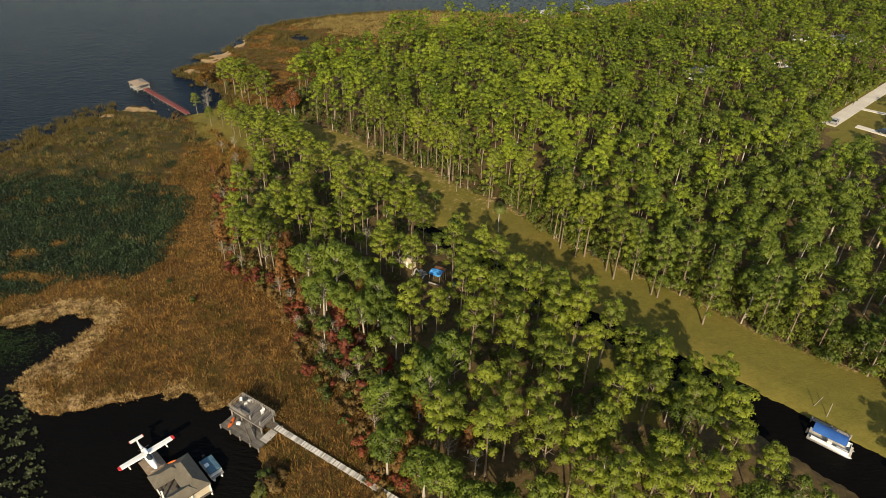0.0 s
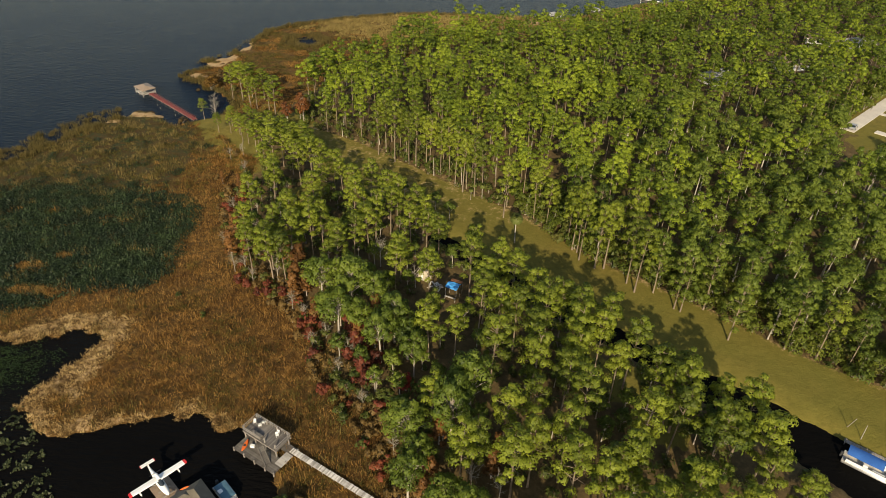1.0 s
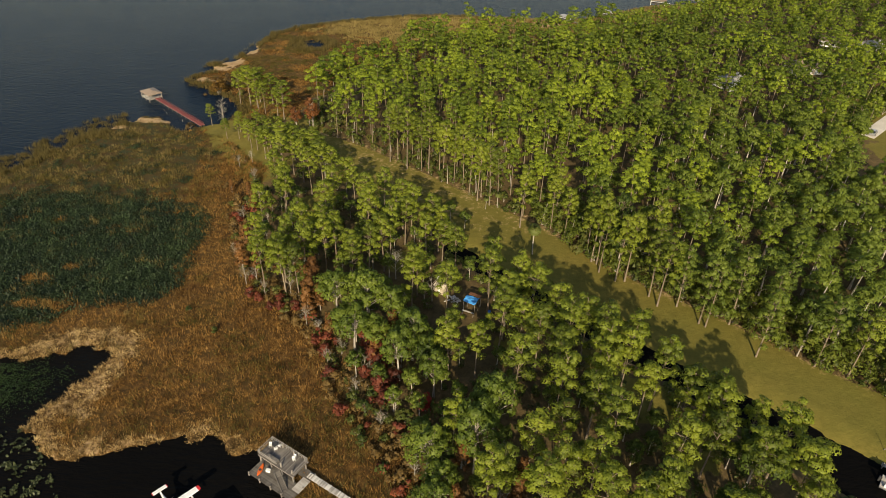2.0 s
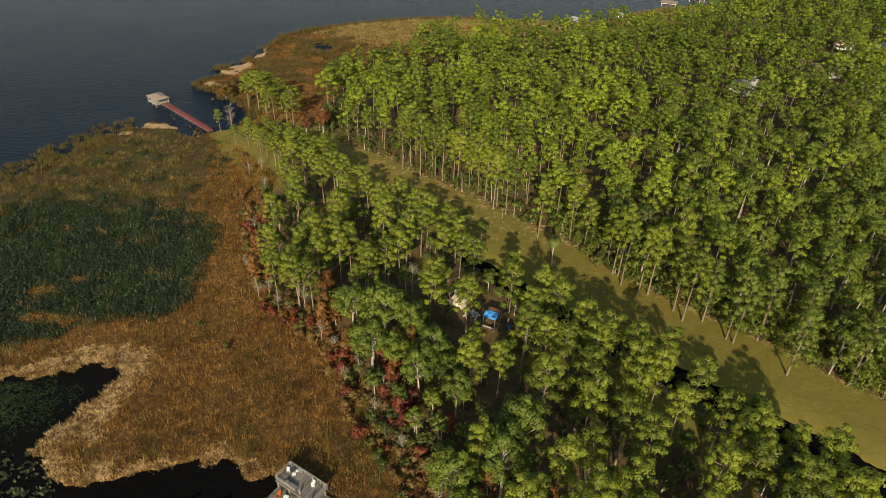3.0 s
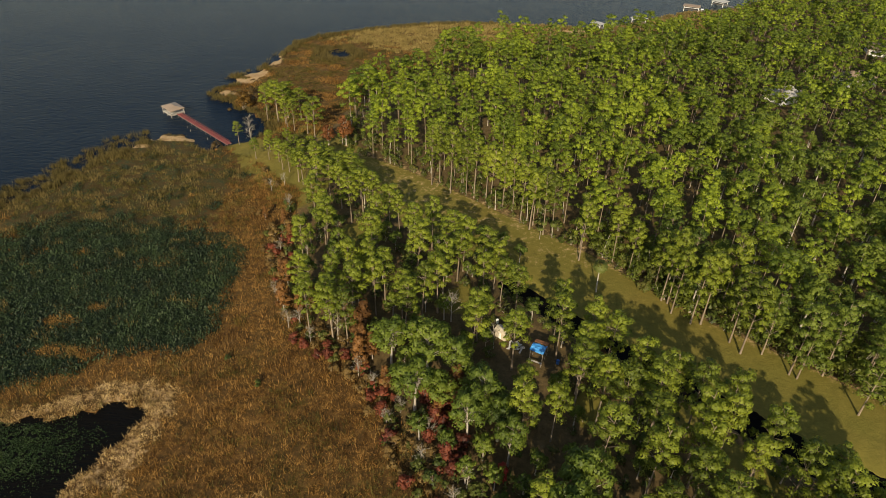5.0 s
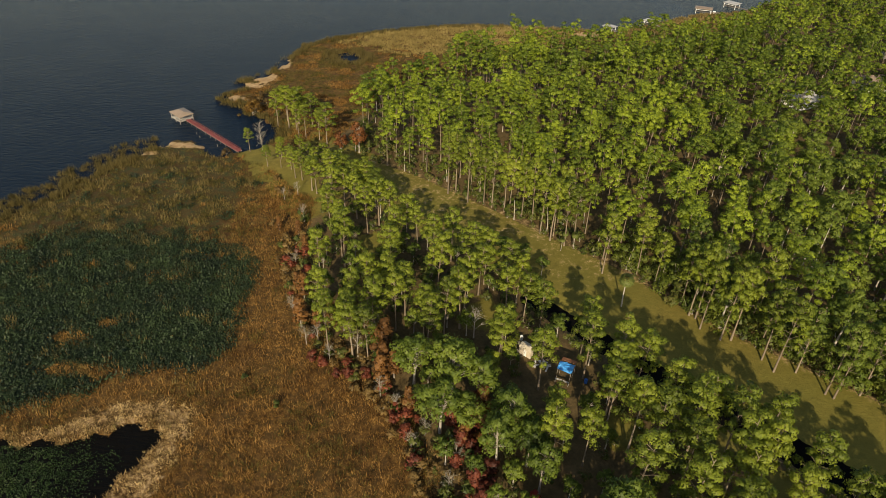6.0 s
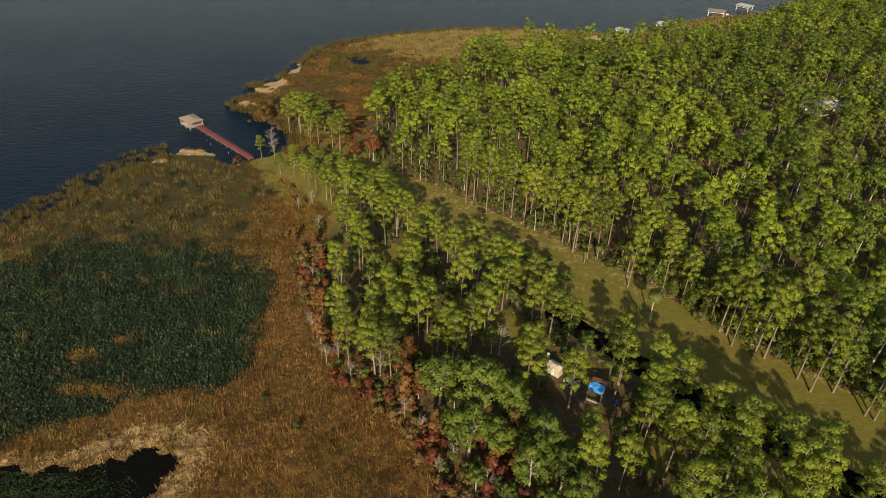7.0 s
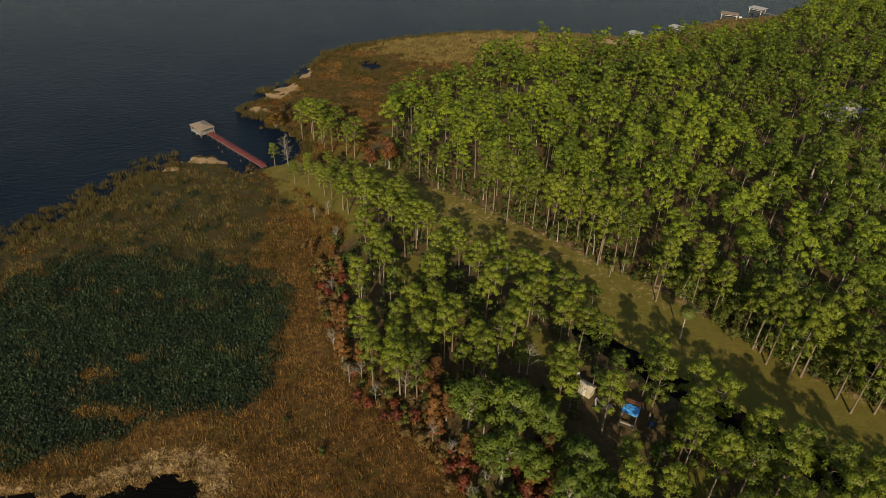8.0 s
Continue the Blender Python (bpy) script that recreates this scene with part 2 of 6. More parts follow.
# ---- mesh helpers ----
def mesh_np(name, verts, tris, mats, index=None, normals=None):
    me = bpy.data.meshes.new(name)
    if normals is not None:   # every face turned to the side of its normal
        verts, tris = np.asarray(verts, float), np.array(tris)
        away = (np.cross(verts[tris[:, 1]] - verts[tris[:, 0]], verts[tris[:, 2]] - verts[tris[:, 0]]) * np.asarray(normals)[tris[:, 0]]).sum(1) < 0
        tris[away] = tris[away][:, ::-1]
    nv, nf = len(verts), len(tris)
    me.vertices.add(nv)
    me.vertices.foreach_set("co", np.asarray(verts, np.float32).ravel())
    me.loops.add(nf * 3)
    me.loops.foreach_set("vertex_index", np.asarray(tris, np.int32).ravel())
    me.polygons.add(nf)
    me.polygons.foreach_set("loop_start", np.arange(0, nf * 3, 3, dtype=np.int32))
    for m in mats:
        me.materials.append(m)
    if index is not None:
        me.polygons.foreach_set("material_index", np.asarray(index, np.int32))
    me.update(calc_edges=True)
    if normals is not None:   # soft leaf masses and round stems
        me.attributes.new("custom_normal", "FLOAT_VECTOR", "POINT").data.foreach_set("vector", np.asarray(normals, np.float32).ravel())
    return me


def thing(name, m, label, category, group="", kind=""):
    ob = new(name)
    ob.matrix_basis = m
    ob.empty_display_size = 0.5
    return tagged(ob, label, category, group, kind)


def part(name, bm, mat, parent, label="", smooth=False):
    me = bpy.data.meshes.new(name)
    bm.to_mesh(me)
    bm.free()
    me.materials.append(mat)
    if smooth:
        for p in me.polygons:
            p.use_smooth = True
    ob = new(name, me)
    ob.parent = parent
    return tagged(ob, label)


def box(bm, x0, x1, y0, y1, z0, z1, turn=None, bevel=0.0):
    r = bmesh.ops.create_cube(bm, size=1.0)
    vs = r["verts"]
    for v in vs:
        v.co = Vector(((v.co.x + 0.5) * (x1 - x0) + x0, (v.co.y + 0.5) * (y1 - y0) + y0, (v.co.z + 0.5) * (z1 - z0) + z0))
    if bevel:
        es = list({e for v in vs for e in v.link_edges})
        out = bmesh.ops.bevel(bm, geom=es, offset=bevel, segments=1, affect="EDGES")
        vs = list({v for f in out["faces"] for v in f.verts} | {v for v in vs if v.is_valid})
    if turn is not None:
        bmesh.ops.transform(bm, matrix=turn, verts=vs)
    return bm


def boxed(*dims, turn=None, bevel=0.0):
    return box(bmesh.new(), *dims, turn=turn, bevel=bevel)


def rod(a, b, r0, r1=None, sides=8, bm=None):
    bm = bm or bmesh.new()
    a, b = Vector(a), Vector(b)
    r1 = r0 if r1 is None else r1
    m = Matrix.Translation((a + b) / 2) @ (b - a).to_track_quat("Z", "Y").to_matrix().to_4x4()
    bmesh.ops.create_cone(bm, cap_ends=True, segments=sides, radius1=r0, radius2=max(r1, 1e-4), depth=(b - a).length, matrix=m)
    return bm


def loft(rings, bm=None, caps=True):
    """A skin over rings of points of equal number."""
    bm = bm or bmesh.new()
    rows = [[bm.verts.new(p) for p in ring] for ring in rings]
    n = len(rows[0])
    for a, b in zip(rows, rows[1:]):
        for i in range(n):
            bm.faces.new((a[i], a[(i + 1) % n], b[(i + 1) % n], b[i]))
    if caps:
        bm.faces.new(rows[0][::-1])
        bm.faces.new(rows[-1])
    bmesh.ops.recalc_face_normals(bm, faces=bm.faces)
    return bm


def hip_roof(x0, x1, y0, y1, z, rise, thick=0.12, inset=None, bm=None):
    """A hipped roof with a ridge along x and a thick eave."""
    bm = bm or bmesh.new()
    k = inset if inset is not None else (y1 - y0) / 2
    ym = (y0 + y1) / 2
    co = [(x0, y0, z), (x1, y0, z), (x1, y1, z), (x0, y1, z), (x0, y0, z + thick), (x1, y0, z + thick), (x1, y1, z + thick), (x0, y1, z + thick),
          (x0 + k, ym, z + thick + rise), (x1 - k, ym, z + thick + rise)]
    v = [bm.verts.new(c) for c in co]
    for f in ((0, 3, 2, 1), (0, 1, 5, 4), (1, 2, 6, 5), (2, 3, 7, 6), (3, 0, 4, 7), (4, 5, 9, 8), (6, 7, 8, 9), (5, 6, 9), (7, 4, 8)):
        bm.faces.new([v[i] for i in f])
    return bm


# ---- the plan: shores and edges on the ground ----
SHORE = [(-900, -900), (-190, 20), (-150, 110), (-129.5, 151), (-124, 161), (-120, 168), (-116, 177.5), (-111.5, 186), (-107, 193), (-104, 199), (-99, 200), (-95, 197), (-90, 190),
         (-86, 191), (-82, 194), (-78, 197), (-73, 206), (-77, 212), (-83, 218), (-90, 226), (-98, 230), (-99, 236), (-94, 241), (-97, 248), (-90, 255), (-87, 264),
         (-86, 276), (-80, 294), (-68, 303), (-53, 313), (-34, 321), (-9, 326), (28, 327), (45, 322), (62, 333)]
SHORE_FAR = [(78, 345), (97, 359), (110, 362), (126, 368), (137, 381), (170, 410), (223, 453), (400, 640), (900, 900), (4500, 1500), (4500, -4500), (-900, -4500)]
POOL = [(-112, 92), (-84, 92), (-76.5, 94.5), (-70.5, 96.8), (-66, 93.5), (-69, 87), (-72, 82.5), (-72.5, 77), (-66, 71), (-58, 73), (-50, 76), (-44, 77), (-40, 74.5),
        (-36, 74), (-33, 73), (-29, 68), (-27, 62), (-26, 57), (-27, 40), (-60, 10), (-130, 20)]
CANAL = [(-5, 132, 2.4), (17, 111, 3.0), (40, 91, 3.4), (52, 80.5, 4.6), (60, 72.5, 5.2), (72, 61, 5.6), (120, 14, 6.0)]
MEADOW_EDGE = [(-50, 193), (-31, 181), (-14, 167), (2, 153), (14, 143), (27, 128), (35, 120), (44, 113), (56, 103), (62, 96.5), (71, 90), (81, 84), (120, 58)]
MEADOW = MEADOW_EDGE + [(120, 20), (100, 32), (70, 65), (59, 77), (48, 87), (40, 93), (17, 112), (0, 126), (-6, 136), (-12, 143), (-22, 150), (-35, 161), (-52, 178)]
WOOD = MEADOW_EDGE + [(200, 0), (330, 150), (330, 560), (223, 440), (150, 378), (122, 336), (98, 313), (73, 301), (49, 290), (28, 279), (15, 277), (0, 276), (-16, 260), (-33, 246),
                      (-46, 234), (-52, 222), (-52, 208)]
GROVE = [(-79, 187), (-71, 179), (-58, 166), (-56, 150), (-54, 134), (-48, 121), (-40, 111), (-29, 99), (-23, 86), (-12, 75), (-6, 66), (-2, 52), (40, 30), (72, 46), (58, 62), (49, 72), (38, 84),
         (28, 96), (12, 111), (-6, 128), (2, 139), (-3, 147), (-13, 158), (-26, 170), (-44, 186), (-60, 190)]
DRY = [(-79, 187), (-71, 179), (-58, 166), (-56, 150), (-54, 134), (-48, 121), (-40, 111), (-29, 99), (-23, 86), (-12, 75), (-6, 66), (-2, 52), (0, -4000), (4400, -4000), (4400, 1400), (900, 800), (223, 440),
       (122, 340), (98, 316), (74, 300), (51, 287), (31, 274), (0, 276), (-16, 260), (-33, 246), (-46, 234), (-52, 222), (-56, 212), (-62, 200), (-70, 196)]
LILY = [(-125, 120), (-121, 140), (-112, 151), (-98, 155), (-82, 152), (-70, 147), (-65, 141), (-62.5, 128), (-63.5, 117), (-65, 110), (-72, 108), (-82, 107), (-85, 103), (-89, 99.5), (-99, 97), (-125, 94)]
STRAW_BANK = [(-88.7, 91.9), (-84.0, 95.1), (-78.5, 99.4), (-73.7, 101.4), (-68.3, 101.7), (-62.7, 98.8), (-62.1, 95.3), (-62.9, 91.5), (-63.1, 87.4), (-63.5, 84.2), (-64.3, 79.0), (-74, 78), (-72.5, 84), (-68, 90), (-69, 97), (-77, 95), (-86, 91.5), (-100, 90), (-105, 93)]
GREEN_POND = [(-100, 92), (-80, 91.5), (-70.5, 89.5), (-72.5, 84), (-80, 79.5), (-95, 80)]


def sdf(px, py, poly):
    """Distance to a polygon's edge, positive inside."""
    d = np.full(px.shape, 1e9)
    inside = np.zeros(px.shape, bool)
    for (ax, ay), (bx, by) in zip(poly, poly[1:] + poly[:1]):
        ex, ey = bx - ax, by - ay
        s = np.clip(((px - ax) * ex + (py - ay) * ey) / (ex * ex + ey * ey), 0, 1)
        d = np.minimum(d, np.hypot(px - ax - s * ex, py - ay - s * ey))
        if ay != by:
            inside ^= ((ay > py) != (by > py)) & (px < ex * (py - ay) / (by - ay) + ax)
    return np.where(inside, d, -d)


def strip(px, py, line):
    """Distance within a strip of changing half-width, positive inside."""
    d = np.full(px.shape, -1e9)
    for (ax, ay, aw), (bx, by, bw) in zip(line, line[1:]):
        ex, ey = bx - ax, by - ay
        s = np.clip(((px - ax) * ex + (py - ay) * ey) / (ex * ex + ey * ey), 0, 1)
        d = np.maximum(d, aw + s * (bw - aw) - np.hypot(px - ax - s * ex, py - ay - s * ey))
    return d


def step(a, b, v):
    s = np.clip((v - a) / (b - a), 0, 1)
    return s * s * (3 - 2 * s)


def wobble(px, py, scale, seed=0.0):
    """A cheap smooth noise of about -1 to 1."""
    r = np.random.RandomState(int(seed) + 5)
    out = np.zeros(px.shape)
    for k in range(7):
        a, f, ph = r.uniform(0, 6.28), r.uniform(0.6, 1.9) / scale, r.uniform(0, 6.28)
        out += np.sin((px * math.cos(a) + py * math.sin(a)) * f * 6.28 + ph + 1.3 * np.sin((px * math.sin(a) - py * math.cos(a)) * f * 4.1 + ph))
    return out / 3.6


def shore_at(px, py):
    """Distance from the water, positive on land."""
    w = wobble(px, py, 9, 1) * 1.0 + wobble(px, py, 3.2, 2) * 0.5
    pond = 5.0 * (np.hypot((px + 64) / 7.5, (py - 277) / 7.0) - 1)   # a small pond on the point
    return np.minimum(np.minimum(np.minimum(sdf(px, py, SHORE + SHORE_FAR), -sdf(px, py, POOL)), pond) + w, -strip(px, py, CANAL) + 0.3 * w)


def height_at(px, py):
    s = shore_at(px, py)
    z = -1.2 + 1.45 * step(-3.0, 0.8, s)
    dry = step(-3, 6, sdf(px, py, DRY))
    return z + dry * step(0, 4, s) * 0.6 + 0.06 * wobble(px, py, 5, 3) * step(0, 2, s)


def ground_z(x, y):
    return float(height_at(np.array([float(x)]), np.array([float(y)]))[0])


def sand_spots(px, py):
    """Bare sand at the lake's shore."""
    sand = np.zeros(px.shape)
    for cx, cy, rx, ry in ((-100, 196.5, 7, 1.4), (-109, 190.5, 5, 1.1), (-96, 232, 4, 2.0), (-95, 244, 6, 2.4), (-90, 252, 4, 4), (-87, 268, 2.5, 7), (36, 317, 6, 4)):
        sand = np.maximum(sand, step(1.5, 0.7, np.hypot((px - cx) / rx, (py - cy) / ry) + 0.4 * wobble(px, py, 3.5, 24)))
    return sand


def rim_width(px, py):
    """How far the pale dead reeds reach from the pool's edge."""
    bank = sdf(px, py, STRAW_BANK) + 1.1 * wobble(px, py, 4, 7)
    return np.where(bank > 0, 12.0, 2.1 + 1.0 * wobble(px, py, 9, 6) + 0.8 * wobble(px, py, 3, 7))


def build_ground():
    xs = np.concatenate([np.array([-4500, -2200, -1100, -600, -400, -320, -280]), np.arange(-250, -150, 4.0), np.arange(-150, 130, 1.25), np.arange(130, 330, 3.0), np.array([340, 400, 600, 1100, 2200, 4500])])
    ys = np.concatenate([np.array([-4500, -2200, -1100, -500, -200, -80, -20, 10]), np.arange(24, 200, 1.25), np.arange(200, 340, 2.0), np.arange(340, 540, 5.0), np.array([560, 640, 900, 1400, 2500, 4500])])
    gx, gy = np.meshgrid(xs, ys)
    px, py = gx.ravel(), gy.ravel()
    pz = height_at(px, py)
    nx, ny = len(xs), len(ys)
    i = (np.arange(ny - 1)[:, None] * nx + np.arange(nx - 1)[None, :]).ravel()
    tris = np.concatenate([np.c_[i, i + 1, i + nx + 1], np.c_[i, i + nx + 1, i + nx]])
    me = mesh_np("ground", np.c_[px, py, pz], tris, [GROUND])
    for p in me.polygons:
        p.use_smooth = True
    s = shore_at(px, py)
    wet = sdf(px, py, DRY)
    zone = np.zeros((len(px), 4), np.float32)
    marsh = step(2, -2, wet)
    meadow = step(-1.6, 0.6, sdf(px, py, MEADOW))
    lawn = np.zeros(len(px))
    for cx, cy, r in ((-39, 148, 6), (-57, 167, 8), (-63, 175, 7), (29, 87, 6), (34, 78, 5), (23, 96, 4), (-15, 126, 5), (7, 98, 4), (-72, 190, 8), (-74, 207, 6), (-71, 213, 6), (-69, 183, 8), (-77, 193, 6), (-52, 196, 6), (-47, 190, 5), (-60, 204, 6), (145, 222, 26), (150, 203, 16), (132, 211, 15), (128, 190, 8)):
        lawn = np.maximum(lawn, step(r * 1.3, r * 0.6, np.hypot(px - cx, py - cy) + 1.2 * wobble(px, py, 6, 8)))
    zone[:, 0] = marsh
    zone[:, 2] = np.maximum(meadow, lawn)
    lily = np.maximum(step(-3, 4, sdf(px, py, LILY) + 2.5 * wobble(px, py, 14, 5)) * (1 - 0.55 * step(138, 154, py)), step(-1, 2, sdf(px, py, GREEN_POND)))
    lily = np.maximum(lily, 0.5 * step(132, 146, py) * step(-68, -78, px) * step(210, 196, py))
    zone[:, 1] = lily * (1 - zone[:, 2])
    rim = sdf(px, py, POOL)
    sand = 0.46 * step(-rim_width(px, py) - 1.0, -rim_width(px, py) + 1.0, rim) * step(1.0, -0.6, rim) * (px < -35)
    sand = np.maximum(sand, sand_spots(px, py))
    needles = step(3.4, 1.2, np.abs(sdf(px, py, WOOD) - 1.0)) * (py < 200) * (px < 118)
    zone[:, 3] = np.maximum(np.maximum(sand, 0.42 * needles), 0.38 * meadow * step(112, 145, py))
    att = me.color_attributes.new("zone", "FLOAT_COLOR", "POINT")
    att.data.foreach_set("color", zone.ravel())
    ob = tagged(new("ground", me), "marsh, mown grass and needle-strewn woodland floor beside a lake", "ground", kind="structure")
    return ob


build_ground()
w = 4600.0
water_me = mesh_np("water", [(-w, -w, 0), (w, -w, 0), (w, w, 0), (-w, w, 0)], [(0, 1, 2), (0, 2, 3)], [WATER])
tagged(new("water", water_me), "dark blue-grey lake water with small ripples", "water", kind="structure")


# ---- plants ----
def unit(v):
    return v / (np.linalg.norm(v, axis=1)[:, None] + 1e-9)


def leaf_cloud(r, centres, radii, count, size, top=-0.45, rough=0.4):
    """Slim sprays of leaves over the shell of every clump: corners, triangles and the normals of the soft mass."""
    k = len(centres)
    n = k * count
    d = unit(r.normal(size=(n, 3)))
    d[:, 2] = np.where(d[:, 2] < top, -d[:, 2], d[:, 2])
    c, rad = np.repeat(centres, count, 0), np.repeat(radii, count, 0)
    p = c + d * rad * (r.uniform(0.35, 1.0, (n, 1)) ** 0.6 * 1.12 + 0.1 * r.normal(size=(n, 1)))
    nrm = unit(d + r.normal(size=(n, 3)) * rough + np.array([0, 0, 0.25]))
    a = unit(np.cross(nrm, r.normal(size=(n, 3))))
    b = np.cross(nrm, a)
    s = size * r.uniform(0.55, 1.45, (n, 1))
    v = np.stack([p + a * s * 0.85, p - a * s * 0.5 + b * s * 0.5, p - a * s * 0.55 - b * s * 0.5], 1).reshape(-1, 3)
    mid = centres.mean(0)
    crown = (p - mid) / (np.abs(centres - mid).max(0) + 0.8)
    soft = unit(0.8 * d + 0.4 * crown + 0.25 * nrm + np.array([0, 0, 0.1]))
    return v, np.arange(n * 3).reshape(-1, 3), np.repeat(soft, 3, 0)


def tube(points, radii, sides):
    """A tapered tube along points, as vertices, triangles and normals."""
    pts = np.asarray(points, float)
    ring = np.linspace(0, 2 * math.pi, sides, endpoint=False)
    ways = np.gradient(pts, axis=0)
    v, nr = [], []
    for p, w_, rad in zip(pts, ways, radii):
        w_ = w_ / (np.linalg.norm(w_) + 1e-9)
        a = np.cross(w_, (0.31, 0.87, 0.1))
        a /= np.linalg.norm(a)
        b = np.cross(w_, a)
        out = np.cos(ring)[:, None] * a + np.sin(ring)[:, None] * b
        v.append(p + rad * out)
        nr.append(out)
    f = []
    for i in range(len(pts) - 1):
        for j in range(sides):
            q, s = i * sides + j, i * sides + (j + 1) % sides
            f += [(q, s, s + sides), (q, s + sides, q + sides)]
    return np.concatenate(v), np.array(f), np.concatenate(nr)


def joined(pieces):
    vs, fs, ns, off = [], [], [], 0
    for v, f, n in pieces:
        vs.append(v)
        fs.append(f + off)
        ns.append(n)
        off += len(v)
    return np.concatenate(vs), np.concatenate(fs), np.concatenate(ns)


def trunk_and_limbs(r, h, base, bend, ends, start, sides=6, limb=0.09):
    sway = r.normal(size=2) * bend
    ts = np.linspace(0, 1, 6)
    line = np.c_[sway[0] * ts ** 2, sway[1] * ts ** 2, ts * h - 0.4]
    pieces = [tube(line, base * (1 - 0.8 * ts) * (1 + 0.35 * (ts == 0)), sides)]
    for e in ends if limb else ():
        s = np.clip((e[2] / h) - start * r.uniform(0.4, 1.0), 0.12, 0.97)
        a = np.array([sway[0] * s * s, sway[1] * s * s, s * h - 0.4])
        mid = (a + e) / 2 + np.array([0, 0, 0.15])
        pieces.append(tube([a, mid, e], [limb, limb * 0.7, limb * 0.3], 3))
    return joined(pieces), sway


def pine(r, leaves=88, clumps=29, size=0.25, h=16.0, spread=2.5, low=0.55, sides=6, limb=0.06):
    """A tall pine: bare trunk and a rounded crown of needle clumps."""
    low = low + r.uniform(-0.09, 0.06)
    t = np.linspace(0.0, 1.0, clumps) ** 0.72
    ang = np.arange(clumps) * 2.4 + r.uniform(0, 6)
    rad = spread * np.sqrt(1.02 - (1.18 * t - 0.3) ** 2) * r.uniform(0.35, 1.12, clumps)
    z = h * (low + (1 - low) * t) + r.normal(size=clumps) * 0.35 - 0.7 - 0.12 * rad ** 2 * t
    c = np.c_[rad * np.cos(ang), rad * np.sin(ang), z]
    rr = np.c_[r.uniform(0.5, 1.1, (clumps, 1)) * np.ones((1, 2)), r.uniform(0.3, 0.62, clumps)]
    wood, sway = trunk_and_limbs(r, h - 0.6, 0.19, 0.5, c, 0.06, sides, limb)
    c[:, :2] += sway * ((c[:, 2] / h) ** 2)[:, None]
    return wood, leaf_cloud(r, c, rr, leaves, size)


def broadleaf(r, leaves=76, clumps=42, size=0.27, h=11.0, spread=3.4, low=0.38, limb=0.10):
    """A spreading broad-leaved tree with a full, uneven crown."""
    d = r.normal(size=(clumps, 3))
    d /= np.linalg.norm(d, axis=1)[:, None]
    d[:, 2] = np.abs(d[:, 2]) * 1.1 - 0.25
    mid = h * (low + 1) / 2
    c = np.array([0, 0, mid - 1.0]) + d * np.array([spread, spread, h * (1 - low) * 0.55]) * r.uniform(0.5, 1.0, (clumps, 1))
    rr = np.c_[r.uniform(0.6, 1.2, (clumps, 1)) * np.ones((1, 2)), r.uniform(0.4, 0.75, clumps)]
    wood, sway = trunk_and_limbs(r, h * 0.8, 0.26, 0.4, c, 0.25, 6, limb)
    return wood, leaf_cloud(r, c, rr, leaves, size)


def cone_tree(r, leaves=30, clumps=18, size=0.45, h=9.0, spread=1.7):
    """A narrow, thinly leaved tree, as cypress in late autumn."""
    t = np.linspace(0.0, 1.0, clumps)
    ang = np.arange(clumps) * 2.4
    rad = spread * (1.08 - t) * r.uniform(0.4, 1.0, clumps)
    c = np.c_[rad * np.cos(ang), rad * np.sin(ang), h * (0.18 + 0.8 * t)]
    rr = np.c_[r.uniform(0.55, 0.95, (clumps, 1)) * np.ones((1, 2)), r.uniform(0.5, 0.8, clumps)]
    wood, sway = trunk_and_limbs(r, h, 0.15, 0.2, c, 0.05, 5, 0.05)
    return wood, leaf_cloud(r, c, rr, leaves, size)


def shrub(r, leaves=34, clumps=9, size=0.36, h=2.6, spread=1.4):
    d = r.normal(size=(clumps, 3))
    d /= np.linalg.norm(d, axis=1)[:, None]
    c = np.array([0, 0, h * 0.5]) + np.c_[d[:, :2] * spread * r.uniform(0.3, 1, (clumps, 1)), d[:, 2] * h * 0.35]
    rr = np.c_[r.uniform(0.45, 0.85, (clumps, 1)) * np.ones((1, 2)), r.uniform(0.4, 0.75, clumps)]
    wood, sway = trunk_and_limbs(r, h * 0.6, 0.07, 0.2, c, 0.6, 4, 0.035)
    return wood, leaf_cloud(r, c, rr, leaves, size)


def bare_tree(r, h=9.0, spread=2.2):
    """A leafless grey tree: trunk, limbs and twigs with a few dead sprays."""
    ends = []
    for i in range(14):
        a, t = i * 2.4 + r.uniform(-0.4, 0.4), r.uniform(0.4, 1.0)
        ends.append((spread * (1.2 - 0.7 * t) * math.cos(a), spread * (1.2 - 0.7 * t) * math.sin(a), h * t))
    ends = np.array(ends)
    wood, sway = trunk_and_limbs(r, h, 0.17, 0.3, ends, 0.2, 5, 0.07)
    pieces = [wood]
    for e in ends:
        for k in range(4):
            tip = e + r.normal(size=3) * np.array([0.7, 0.7, 0.5]) + np.array([0, 0, 0.4])
            pieces.append(tube([e * np.array([0.8, 0.8, 0.97]), tip], [0.035, 0.012], 3))
    return joined(pieces), leaf_cloud(r, ends, np.full((14, 3), 0.6), 4, 0.22)


